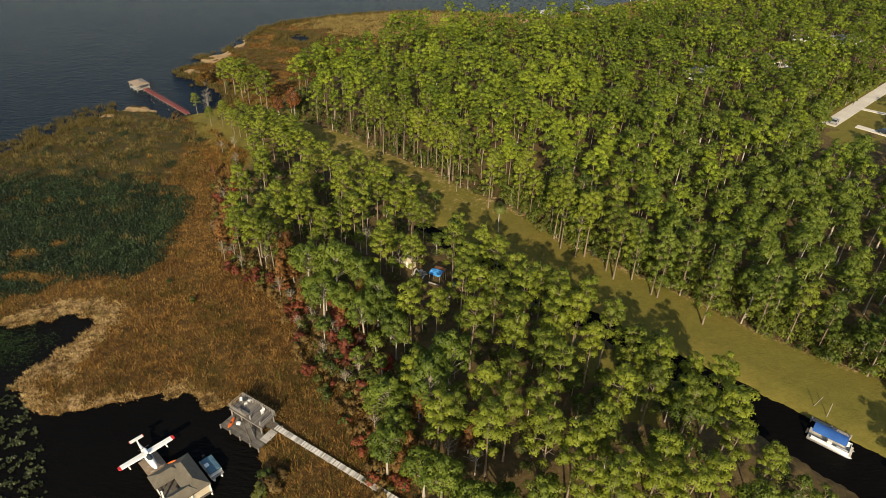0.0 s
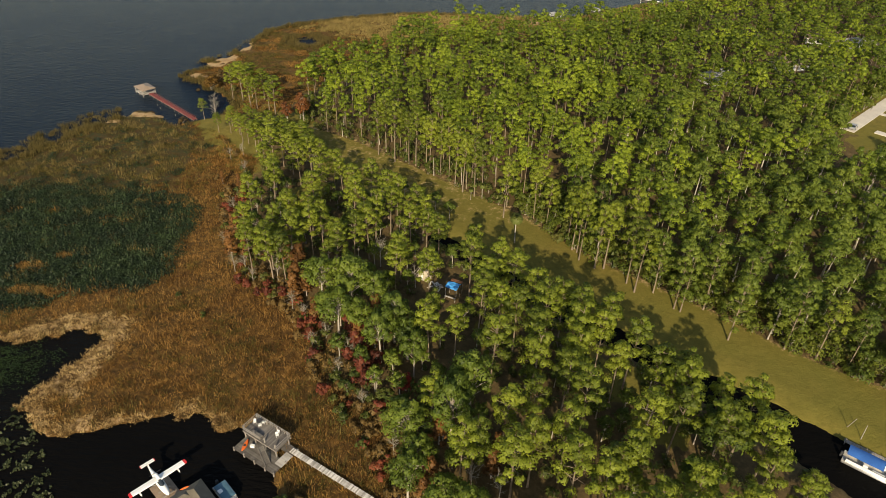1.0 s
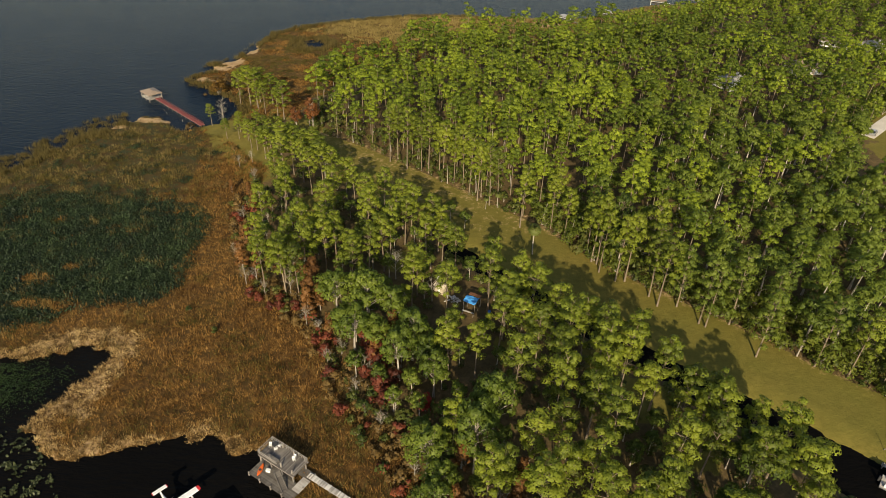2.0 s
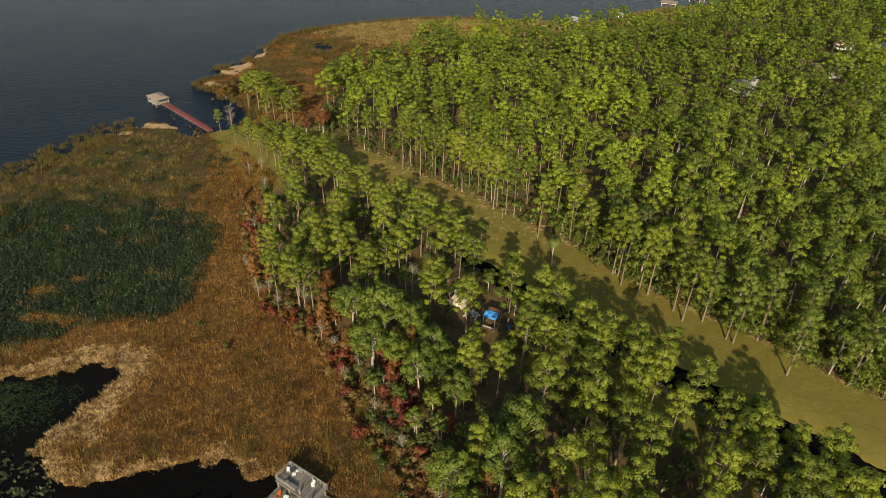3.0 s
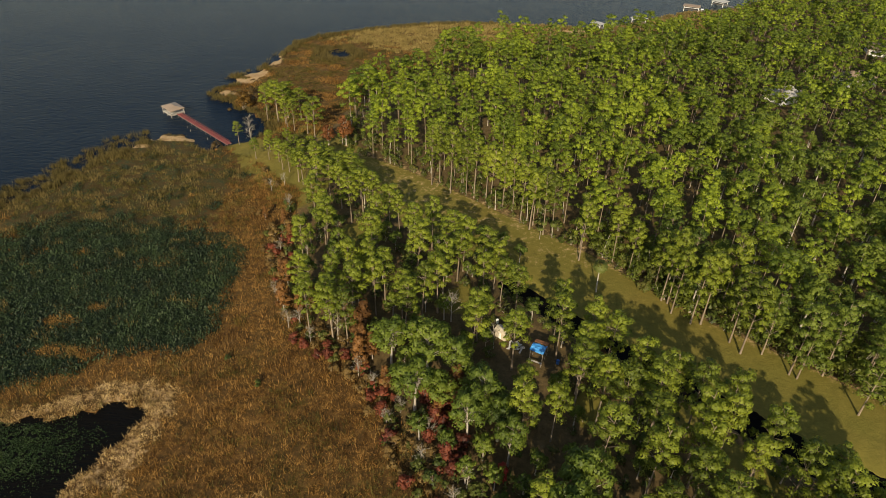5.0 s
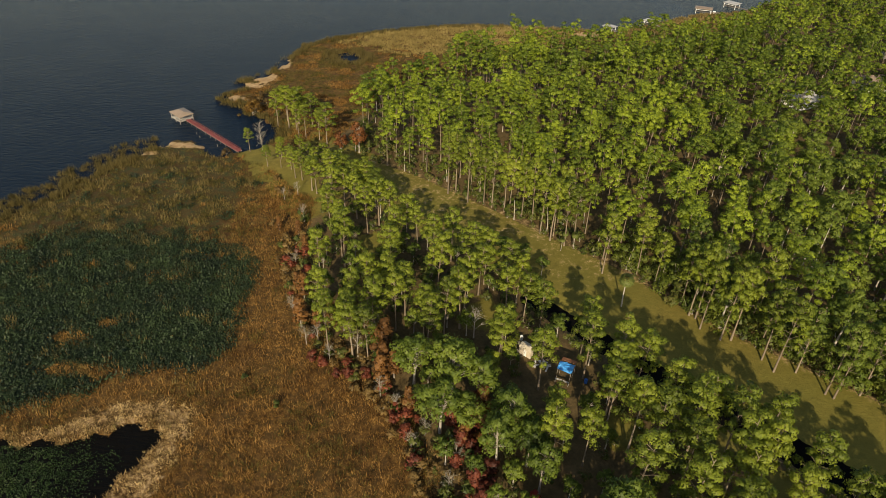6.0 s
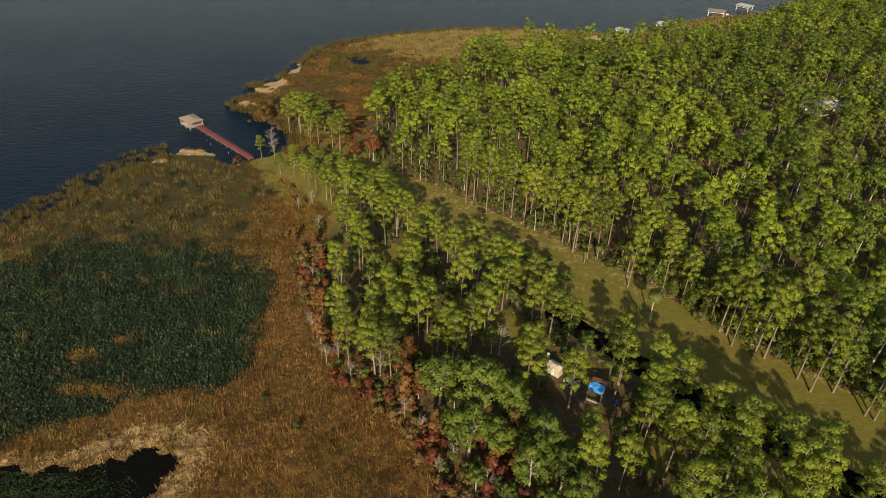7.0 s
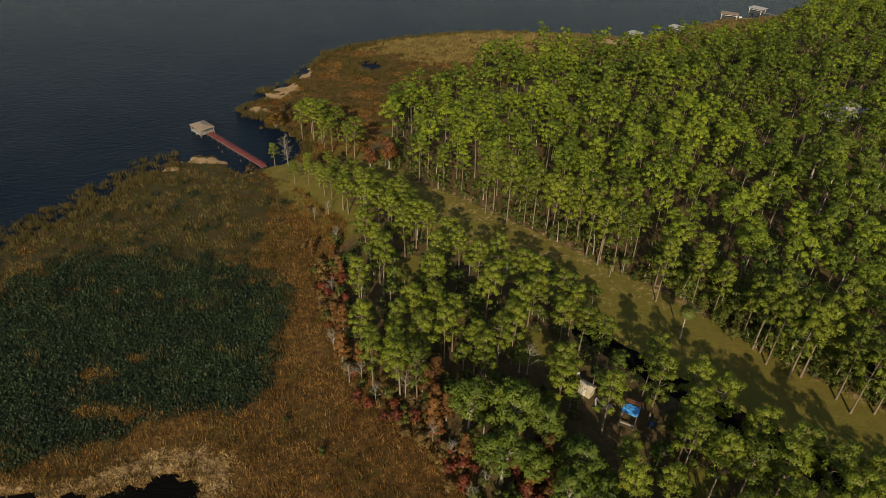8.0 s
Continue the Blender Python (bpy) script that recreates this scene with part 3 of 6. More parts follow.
def palm(r, h=7.5):
    """A cabbage palm: a slim trunk and a round head of drooping fan fronds on stalks."""
    line = np.c_[0.2 * np.sin(np.linspace(0, 2, 6)), np.zeros(6), np.linspace(-0.4, h, 6)]
    wood = tube(line, [0.2, 0.16, 0.14, 0.14, 0.15, 0.2], 8)
    pieces = []
    top = line[-1]
    for i in range(44):
        a, up = i * 2.4, 1.1 - 1.75 * (i / 43)
        way = np.array([math.cos(a) * math.cos(up), math.sin(a) * math.cos(up), math.sin(up)])
        side = np.array([-math.sin(a), math.cos(a), 0.0])
        lift = np.cross(way, side)
        hub = top + way * r.uniform(0.75, 1.1)
        soft = np.repeat([way * 0.8 + np.array([0, 0, 0.5])], 3, 0)
        pieces.append((np.array([top, top + side * 0.05, hub]), np.array([[0, 1, 2]]), soft))
        for s in np.linspace(-1.25, 1.25, 11):
            tip = hub + (way * math.cos(s) + side * math.sin(s)) * r.uniform(0.8, 1.0) + np.array([0, 0, -0.28 - 0.1 * abs(s)])
            across = (side * math.cos(s) - way * math.sin(s)) * 0.11 + lift * 0.03
            mid = hub * 0.55 + tip * 0.45
            pieces.append((np.array([hub, mid + across, tip]), np.array([[0, 1, 2]]), soft))
            pieces.append((np.array([hub, tip, mid - across]), np.array([[0, 1, 2]]), soft))
    return wood, joined(pieces)


def templates(name, maker, count, leaf_mat, wood_mat, seed, **kw):
    out = []
    for i in range(count):
        wood, crown = maker(np.random.RandomState(seed + i), **kw)
        out.append((mesh_np(name + "_trunk", wood[0], wood[1], [wood_mat], normals=wood[2]), mesh_np(name + "_crown", crown[0], crown[1], [leaf_mat], normals=crown[2])))
    return out


def stand(name, pair, x, y, scale, turn, label, category, group, slim=1.0):
    """One tree: an empty at its foot with trunk and crown."""
    ob = thing(name, Matrix.Translation((x, y, ground_z(x, y))) @ Matrix.Rotation(turn, 4, "Z") @ Matrix.Diagonal((scale * slim, scale * slim, scale, 1)), label, category, group)
    for part_name, me in zip(("trunk", "crown"), pair):
        p = new(part_name, me)
        p.parent = ob
    return ob


PINES = templates("pine", pine, 9, PINE, BARK, 100)
# low-crowned pines: darker broad-leaf green puts the right side's dimness into the needles
LOW_PINES = templates("pine", pine, 4, BROAD_AND_DIM_PINE, BARK, 120, low=0.36, clumps=34, leaves=80)
OAKS = templates("broadleaf", broadleaf, 5, BROAD_AND_DIM_PINE, GREY_BARK, 200)
YOUNG_OAKS = templates("broadleaf", broadleaf, 4, BROAD_AND_DIM_PINE, GREY_BARK, 220, leaves=40, clumps=26, size=0.42, spread=3.0)
RUSTS = templates("cypress", cone_tree, 3, RUST, GREY_BARK, 300)
CRIMSONS = templates("crimson_maple", shrub, 1, CRIMSON, GREY_BARK, 330, leaves=48, clumps=14, h=4.5, spread=1.4)
REDS = templates("maple", shrub, 3, RED, GREY_BARK, 320, leaves=40, clumps=14, h=4.5, spread=1.6)
TAWNIES = templates("tawny_shrub", shrub, 3, TAWNY, GREY_BARK, 340)
GREENS = templates("green_shrub", shrub, 3, BUSH, GREY_BARK, 360)
GREYS = templates("grey_tree", bare_tree, 3, GREY_GREEN, GREY_BARK, 380)
PALMS = templates("palm", palm, 2, PALM_GREEN, GREY_BARK, 400)


def scatter(poly, gap, seed, tries=60000, keep=None):
    """Points spread evenly at random within a polygon."""
    r = np.random.RandomState(seed)
    a = np.array(poly, float)
    lo, hi = a.min(0), a.max(0)
    cell, grid, out = gap / 1.415, {}, []
    n = int(min(tries, (hi - lo).prod() / (gap * gap) * 9))
    q = r.uniform(lo, hi, (n, 2))
    ok = sdf(q[:, 0], q[:, 1], poly) > 0
    if keep is not None:
        ok &= keep(q[:, 0], q[:, 1])
    for x, y in q[ok]:
        i, j = int(x // cell), int(y // cell)
        if all((x - u) ** 2 + (y - v) ** 2 >= gap * gap for a_ in range(i - 2, i + 3) for b_ in range(j - 2, j + 3) for u, v in grid.get((a_, b_), ())):
            grid.setdefault((i, j), []).append((x, y))
            out.append((x, y))
    return out


CROWNS = [(-48.8, 163), (-43.5, 164), (-36.8, 156), (-29.5, 148), (-20.4, 143.5), (-11.8, 139), (-7, 133), (-4, 127), (-0.5, 118), (4.5, 114.5), (11, 105), (15, 102), (26, 96), (27, 90), (31, 86.5), (34, 82), (48.9, 70.1), (47.5, 63.5), (46, 53.2), (50.4, 51.7), (50, 30), (0, 30), (-60, 100), (-70, 150), (-60, 165)]   # where the tall crowns of the grove stand
CLEAR = [(11.8, 60.5, 3.2), (22.5, 67.8, 3.4), (29.3, 67.5, 3), (28.6, 60.7, 3), (18.2, 55.6, 3), (7.2, 57, 3), (5.5, 66.4, 2.6), (34.3, 67.2, 2.6), (8.4, 76.1, 2), (12.8, 54, 2.2),
         (-3.3, 101.5, 3.8), (-9.5, 106, 3.6), (-1, 108.5, 4.5), (-6.5, 112.5, 4.0), (-39, 148, 4.5), (-57, 167, 4.5), (-61, 172, 4.5), (-65, 176, 4), (-53, 166, 4), (29, 87, 4), (34, 78, 4), (-3, 112, 5), (-15, 124, 5), (7, 98, 3), (23, 96, 3)]
# the crowns of the grove, from the lake inland
GROVE_LAKE = [(-38.9, 156.8), (-29.3, 147.2), (-45.6, 143.4), (-21.7, 143.4), (-25.5, 141.5), (-16.9, 138.6), (-34.1, 135.7), (-10.2, 133.8), (-48.5, 133.8), (-15.9, 131.9),
    (-8.3, 130), (-33.1, 128.1), (-37.9, 127.1), (-15, 125.2), (-18.8, 127.1), (-30.3, 124.2), (-7.3, 124.2), (-4.4, 121.4), (-19.7, 121.4)]
GROVE_MIDDLE = [(-36, 119.4), (-22.6, 119.4), (-26.4, 118.5), (-39.8, 116.6), (-43.7, 114.7), (-25.5, 114.7), (-12.1, 113.7), (-38.9, 112.7), (-3.5, 112.7), (-36, 111.8), (-13, 109.9),
    (4.7, 101.3), (3.8, 97.5), (-5.4, 90.7), (12.2, 81.7), (16.9, 77.9)]
GROVE_NEAR = [(18.8, 96.6), (-4.4, 75.4), (6.6, 70.4), (15, 65.7), (1.9, 65.7), (6.6, 65.7), (10.4, 64.7), (0.1, 62.9), (21.6, 62), (7.5, 62), (23.5, 61), (15.9, 61), (13.2, 58.3),
    (26.3, 56.3), (7.5, 55.5), (29, 52.6), (19.7, 52.6), (23.5, 52.6)]
GROVE_BROAD = [(-27.4, 106), (-22.6, 96.5), (-18.8, 95.5), (-9.2, 90.7), (-14, 89.8), (-8.3, 70.6), (-6.3, 65.8), (33.7, 62), (-7.3, 62), (-1.6, 58.2), (1, 56.3), (44, 54.5),
    (15, 54.5), (11.2, 53.6), (5.7, 52.6), (8.5, 50.8)]
# x, y and height of the grove's chief trees
CHIEF_PINES = [(13.4, 100, 15.5), (9.9, 92.5, 16.5), (15.6, 93.3, 17), (21.1, 93, 17), (19.5, 87, 17.3), (12.6, 86.5, 17), (6.8, 94, 16), (-0.7, 91, 13.3), (-6, 106.5, 14.5),
    (2.2, 109.5, 15.5), (5.5, 84.4, 17), (-10.8, 125, 13), (-24.2, 131, 15.8), (-34, 143.3, 14.2), (-14.7, 135.5, 14.2), (-46.5, 121, 14.5), (-40.4, 122, 13.2),
    (6.7, 105.3, 13.2), (10.2, 106, 15), (-31.7, 120, 14.5), (-44.5, 140, 14.5), (25.3, 80.6, 15.5), (31.5, 79.6, 15.4), (18.8, 72.2, 17), (11.5, 73, 14.3),
    (-4.9, 97, 11.5), (18.9, 83.5, 15.3), (27.1, 69.2, 17),
    (25.5, 92.5, 16), (28.6, 84.8, 16.5), (23.8, 87, 16.5), (34.5, 76, 16), (33, 71.5, 16), (7.6, 109.6, 15), (2.5, 115, 14.5), (36.5, 80.5, 14),
    (43.1, 71.6, 17.5), (43.8, 65.6, 17.5), (37.6, 67.2, 17.5), (33.3, 76.3, 15), (42.6, 62, 14), (46.5, 58.5, 13), (31, 57.5, 16.5), (33, 52.5, 16.5), (19.2, 57.6, 16.5), (40.5, 75.5, 14), (38.6, 56, 14), (51, 53, 12)]
CHIEF_BROAD = [(-12, 95, 13.5), (-16.2, 102, 12.8), (-20.8, 103, 15.7), (-7.8, 86, 11.8), (38.4, 68.5, 16), (-1.1, 71.3, 16.5), (1.8, 77.2, 15.8)]
LAKE_PINES = [(-76.1, 212.3, 12), (-72.3, 210.6, 13.5), (-69.7, 209.3, 13), (-65.9, 204.4, 11), (-68.3, 205.7, 10), (-61.5, 202.6, 10), (-58.8, 199.7, 13), (-79.8, 194, 7.5), (-74, 216, 12), (-70, 214, 12.5), (-65.5, 212.5, 11),
    (-68.5, 184, 7), (-65.5, 183, 7.5), (-72.3, 184.5, 6.5), (-64, 187.5, 8), (-69.5, 189, 7), (-63.4, 178.4, 8.5), (-61.4, 177.4, 9), (-61, 183, 8.5), (-57.8, 172.2, 10.5), (-56.3, 170.7, 10.5), (-52.1, 168.4, 12.5),
    (-46.1, 167.6, 12), (-43, 165.5, 12), (-49.5, 172, 11), (-54, 176.5, 10), (-57, 184, 8), (-51.5, 178, 9), (-58, 179, 9), (-48, 163.5, 12), (-44.5, 159.5, 12.5), (-40.5, 164.5, 11.5), (-44.5, 171, 10.5), (-36.5, 157.5, 12), (-32, 151.5, 12)]
WALL_PINES = [(-23, 173), (-21, 175), (-18, 169), (-14, 168), (-12, 167), (-8, 163), (-5, 162), (-1, 156), (1, 153), (6, 151), (11, 141), (26, 128), (27, 127), (27, 124), (30, 121), (32, 121), (38, 127),
              (36, 116), (37, 113), (41, 113), (44, 108), (45, 107), (50, 108), (52, 99), (62, 97), (78, 86), (-9, 165), (2, 155), (4, 151)]


def open_ground(x, y):
    ok = shore_at(x, y) > 1.2
    for cx, cy, rad in CLEAR:
        ok &= np.hypot(x - cx, y - cy) > rad
    return ok


TAKEN = GROVE_LAKE + GROVE_MIDDLE + GROVE_NEAR + GROVE_BROAD + [p[:2] for p in CHIEF_PINES + CHIEF_BROAD + LAKE_PINES]
rnd = random.Random(7)
PINE_LABEL = "tall pine with a bare trunk and rounded olive-green crown"
def in_the_clear(x, y, part_of=0.85):
    return all(math.hypot(x - u, y - v) > k * part_of for u, v, k in CLEAR)


for x, y, tall in CHIEF_PINES:
    stand("pine_tree", PINES[rnd.randrange(9)], x, y, tall / 16.0, rnd.uniform(0, 6.28), PINE_LABEL, "pine tree", "pines of the grove", rnd.uniform(0.84, 1.08))
for x, y, tall in CHIEF_BROAD:
    stand("broadleaf_tree", OAKS[rnd.randrange(5)], x, y, tall / 11.0, rnd.uniform(0, 6.28), "spreading broad-leaved tree with a full green crown", "tree", "broad-leaved trees of the grove", rnd.uniform(0.72, 0.85))
for x, y in GROVE_LAKE + GROVE_MIDDLE + GROVE_NEAR:
    if in_the_clear(x, y):
        stand("pine_tree", PINES[rnd.randrange(9)], x, y, rnd.uniform(0.88, 1.04) if x > 0 and y < 112 else rnd.uniform(0.76, 0.92), rnd.uniform(0, 6.28), PINE_LABEL, "pine tree", "pines of the grove", rnd.uniform(0.9, 1.15))
for x, y in GROVE_BROAD:
    if in_the_clear(x, y):
        stand("broadleaf_tree", OAKS[rnd.randrange(5)], x, y, rnd.uniform(0.95, 1.2), rnd.uniform(0, 6.28), "spreading broad-leaved tree with a full green crown", "tree", "broad-leaved trees of the grove", rnd.uniform(0.78, 0.95))
for x, y, tall in LAKE_PINES:
    stand("pine_tree", PINES[rnd.randrange(9)], x, y, tall / 16.0, rnd.uniform(0, 6.28), "pine beside the lake shore with a bare lower trunk", "pine tree", "pines by the pier", rnd.uniform(1.05, 1.4))
LAKE_END = [(-55, 163), (-50, 150), (-34, 140), (-22, 146), (-40, 163)]
for x, y in scatter(LAKE_END, 4.6, 71):
    if all(math.hypot(x - u, y - v) > 3.4 for u, v in TAKEN) and in_the_clear(x, y) and sdf(np.array([x]), np.array([y]), CROWNS)[0] > 0.6:
        stand("pine_tree", PINES[rnd.randrange(9)], x, y, rnd.uniform(0.72, 0.88), rnd.uniform(0, 6.28), PINE_LABEL, "pine tree", "pines of the grove", rnd.uniform(0.95, 1.2))
for x, y in WALL_PINES:
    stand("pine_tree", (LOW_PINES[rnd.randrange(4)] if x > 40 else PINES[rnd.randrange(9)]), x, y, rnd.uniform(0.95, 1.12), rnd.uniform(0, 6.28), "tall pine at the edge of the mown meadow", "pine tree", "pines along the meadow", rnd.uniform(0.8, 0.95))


def woods(name, spots, makers, mats, seed, label, low=0.85, high=1.12, category="woods"):
    """Many plants joined into one object."""
    r = np.random.RandomState(seed)
    pieces, idx = [], []
    zs = height_at(np.array([p[0] for p in spots], float), np.array([p[1] for p in spots], float))
    for (x, y), z in zip(spots, zs):
        wood, crown = makers[r.randint(len(makers))]
        a, s = r.uniform(0, 6.28), r.uniform(low, high)
        rot = np.array([[math.cos(a), -math.sin(a), 0], [math.sin(a), math.cos(a), 0], [0, 0, 1]]) * s * np.array([[1], [1], [r.uniform(0.92, 1.08)]])
        for k, (v, f, n) in enumerate((wood, crown)):
            pieces.append((v @ rot.T + np.array([x, y, z - 0.05]), f, unit(n @ rot.T)))
            idx.append(np.full(len(f), k))
    v, f, n = joined(pieces)
    ob = new(name, mesh_np(name, v, f, mats, np.concatenate(idx), n))
    return tagged(ob, label, category, kind="stuff")


LANE_SIDE = [(124, 206), (125, 195), (134, 199), (141, 190), (168, 212), (190, 252), (165, 248)]   # kept open in front of the lane
HOUSES = [(97, 243, 30), (160, 298, -20), (174, 292, 12), (131, 262, 10)]


def in_view(x, y):
    ok = (shore_at(x, y) > 2) & (y > 36) & (y < 405) & (x < 50 + y * 0.56) & (np.hypot(x - 146, y - 212) > 17) & (np.hypot(x - 160, y - 226) > 12)
    ok &= ~((np.abs((x - 128) * 0.69 - (y - 203) * 0.72) < 5.5) & (x > 122))
    for k in (1.0, 1.08, 1.16, 1.23):
        ok &= sdf(x * k, y * k, LANE_SIDE) < 0
    for hx, hy, turn in HOUSES:
        ok &= (np.hypot(x - hx, y - hy) > 5.8) & (np.hypot(x - hx * 0.97, y - hy * 0.97) > 3.0)
    return ok & ((wobble(x, y, 34, 15) > -1.1) | (sdf(x, y, WOOD) < 8))


NEAR_PINES = [pine(np.random.RandomState(600 + i), leaves=68, clumps=25, size=0.28, sides=4, spread=2.3 + 0.1 * i, low=0.58 + 0.015 * i, limb=0.0) for i in range(8)]
FAR_PINES = [pine(np.random.RandomState(500 + i), leaves=32, clumps=20, size=0.40, sides=3, spread=2.3 + 0.1 * i, low=0.58 + 0.015 * i, limb=0.0) for i in range(8)]
FAR_BROAD = [broadleaf(np.random.RandomState(520 + i), leaves=26, clumps=25, size=0.55, h=14, low=0.3, limb=0.0) for i in range(3)]
NEAR_BROAD = [broadleaf(np.random.RandomState(530 + i), leaves=68, clumps=33, size=0.29, h=14.5, spread=3.1, low=0.25, limb=0.0) for i in range(5)]
wood_spots = scatter(WOOD, 5.0, 21, tries=240000, keep=lambda x, y: in_view(x, y) & (np.hypot(x + 50, y - 196) > 8) & ((wobble(x, y, 15, 77) > -0.75) | (sdf(x, y, WOOD) < 7)))
wx, wy = np.array([p[0] for p in wood_spots]), np.array([p[1] for p in wood_spots])
inward = sdf(wx, wy, WOOD)
front = (inward < 7.0) & (wy < 178) & (wx < 95)
leafy_side = 0.85 * step(20, 66, wx - 0.12 * (wy - 110))   # broad-leaved trees take over away from the lake
broad = np.random.RandomState(78).uniform(size=len(wx)) < leafy_side
for (x, y), near, b_ in zip(wood_spots, front, broad):
    if near and all(math.hypot(x - u, y - v) > 2.2 for u, v in WALL_PINES):
        if b_ and rnd.random() < 0.8:
            stand("broadleaf_tree", OAKS[rnd.randrange(5)], x, y, rnd.uniform(1.0, 1.3), rnd.uniform(0, 6.28), "full green broad-leaved tree at the front of the woods", "tree", "broad-leaved trees along the meadow", rnd.uniform(0.7, 0.85))
        else:
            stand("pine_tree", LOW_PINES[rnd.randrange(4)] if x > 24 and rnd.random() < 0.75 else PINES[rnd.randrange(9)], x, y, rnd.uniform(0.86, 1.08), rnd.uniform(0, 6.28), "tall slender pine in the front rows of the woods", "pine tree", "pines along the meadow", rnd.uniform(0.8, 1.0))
deep = np.hypot(wx, wy) > 225
woods("pine_woods", [p for p, near, far, b_ in zip(wood_spots, front, deep, broad) if not near and not far and not b_], NEAR_PINES, [BARK, WOODS], 31, "dense olive-green pine woods with bare trunks behind the meadow", 0.78, 1.18)
woods("broadleaf_woods", [p for p, near, far, b_ in zip(wood_spots, front, deep, broad) if not near and not far and b_], NEAR_BROAD, [GREY_BARK, BROAD_AND_DIM_PINE], 41, "green broad-leaved trees mixed into the pine woods", 0.75, 1.2)
woods("far_pine_woods", [p for p, near, far in zip(wood_spots, front, deep) if far and not near], FAR_PINES * 2 + FAR_BROAD, [BARK, WOODS], 32, "far olive-green pine woods reaching to the lake", 0.78, 1.16)

UNDER_BROAD = [broadleaf(np.random.RandomState(525 + i), leaves=26, clumps=12, size=0.55, h=12, low=0.2, limb=0.0) for i in range(3)]
young = scatter(WOOD, 7.4, 28, tries=100000, keep=lambda x, y: in_view(x, y) & (y < 290) & (wobble(x, y, 15, 29) > -0.3))
woods("young_woods", young, UNDER_BROAD, [GREY_BARK, UNDERWOOD], 38, "lower broad-leaved trees filling the pine woods", 0.4, 0.75)

# undergrowth: along the wood's edge, between the grove's trees, and on the marsh's rim
LOW_BUSH = [shrub(np.random.RandomState(540 + i), leaves=12, clumps=8, size=0.42) for i in range(5)]
skirt = scatter(WOOD, 2.1, 23, tries=200000, keep=lambda x, y: (sdf(x, y, WOOD) < 9) & (y < 215) & (x < 110) & (wobble(x, y, 11, 17) > -0.55))
woods("undergrowth", skirt, LOW_BUSH, [GREY_BARK, BUSH], 33, "low green and tawny undergrowth along the edge of the woods", 0.5, 1.3, "undergrowth")
thicket = scatter(WOOD, 2.9, 27, tries=200000, keep=lambda x, y: (sdf(x, y, WOOD) < 12) & (x > 14) & (x < 110) & (wobble(x, y, 12, 25) > -0.5))
woods("thicket", thicket, [shrub(np.random.RandomState(580 + i), leaves=44, clumps=12, size=0.18) for i in range(4)], [GREY_BARK, UNDERWOOD], 37, "tall green thicket closing the foot of the woods", 1.1, 2.2, "undergrowth")


LANE_HEDGE = [(126.6, 207.4), (168.6, 247.3), (164, 252), (122, 212.3)]
woods("undergrowth", scatter(LANE_HEDGE, 1.9, 29), LOW_BUSH, [GREY_BARK, UNDERWOOD], 40, "green bushes along the far side of the lane", 0.9, 2.0, "undergrowth")


def away_from_trees(x, y):
    ok = open_ground(x, y)
    for u, v in TAKEN:
        ok &= np.hypot(x - u, y - v) > 2.0
    return ok


under = scatter(GROVE, 2.9, 24, tries=60000, keep=lambda x, y: away_from_trees(x, y) & ((sdf(x, y, CROWNS) > -1.5) | (y < 108)) & (sdf(x, y, MEADOW) < -1) & (wobble(x, y, 9, 18) > -0.4) & ((y > 80) | (x < 4) | (wobble(x, y, 9, 18) > 0.1)))
woods("undergrowth", under, LOW_BUSH, [GREY_BARK, BUSH], 34, "low bushes between the trees of the grove", 0.5, 1.2, "undergrowth")
fill = scatter(GROVE, 4.0, 25, keep=lambda x, y: away_from_trees(x, y) & (wobble(x, y, 13, 19) > -0.3) & (((y > 100) | (x < 4)) | (wobble(x, y, 9, 18) > 0.35)) & (y < 150) & (sdf(x, y, GROVE) > 3))
for x, y in fill:
    stand("broadleaf_tree", YOUNG_OAKS[rnd.randrange(4)], x, y, rnd.uniform(0.42, 0.64), rnd.uniform(0, 6.28), "small dark green broad-leaved tree under the pines", "tree", "young trees of the grove", 0.9)

RIM = [(-60, 150), (-56, 134), (-50, 121), (-42, 110), (-31, 98), (-26, 86), (-20, 78), (-12, 66), (-9, 58), (-4, 58), (-4, 68), (-10, 77), (-18, 88), (-26, 100), (-36, 111), (-46, 120), (-51, 134), (-55, 150)]
rim_spots = scatter(RIM, 1.5, 26, keep=open_ground)
RIM_MAKERS = [shrub(np.random.RandomState(560 + i), leaves=20, clumps=8, size=0.34, h=2.2, spread=1.1) for i in range(4)]
woods("rim_bushes", rim_spots[::2], RIM_MAKERS, [GREY_BARK, TAWNY], 35, "tawny half-bare bushes along the rim of the marsh", 0.5, 1.1, "bushes")
woods("rim_bushes", rim_spots[3::6], RIM_MAKERS, [GREY_BARK, RED], 39, "dark red bushes along the rim of the marsh", 0.5, 1.1, "bushes")
woods("rim_bushes", rim_spots[1::4], RIM_MAKERS, [GREY_BARK, BUSH], 36, "olive bushes along the rim of the marsh", 0.5, 1.0, "bushes")

# coloured trees and shrubs
for x, y in ((79, 62), (83, 67), (87, 61), (75, 58), (72.5, 56)):
    stand("pine_tree", PINES[rnd.randrange(9)], x, y, rnd.uniform(0.8, 0.95), rnd.uniform(0, 6.28), "tall pine on the far bank of the canal", "pine tree", "pines by the canal")
RUST_OAKS = templates("rust_oak", broadleaf, 1, ORANGE_LEAF, GREY_BARK, 310, h=8.5, low=0.0, clumps=40, leaves=60, spread=2.0)
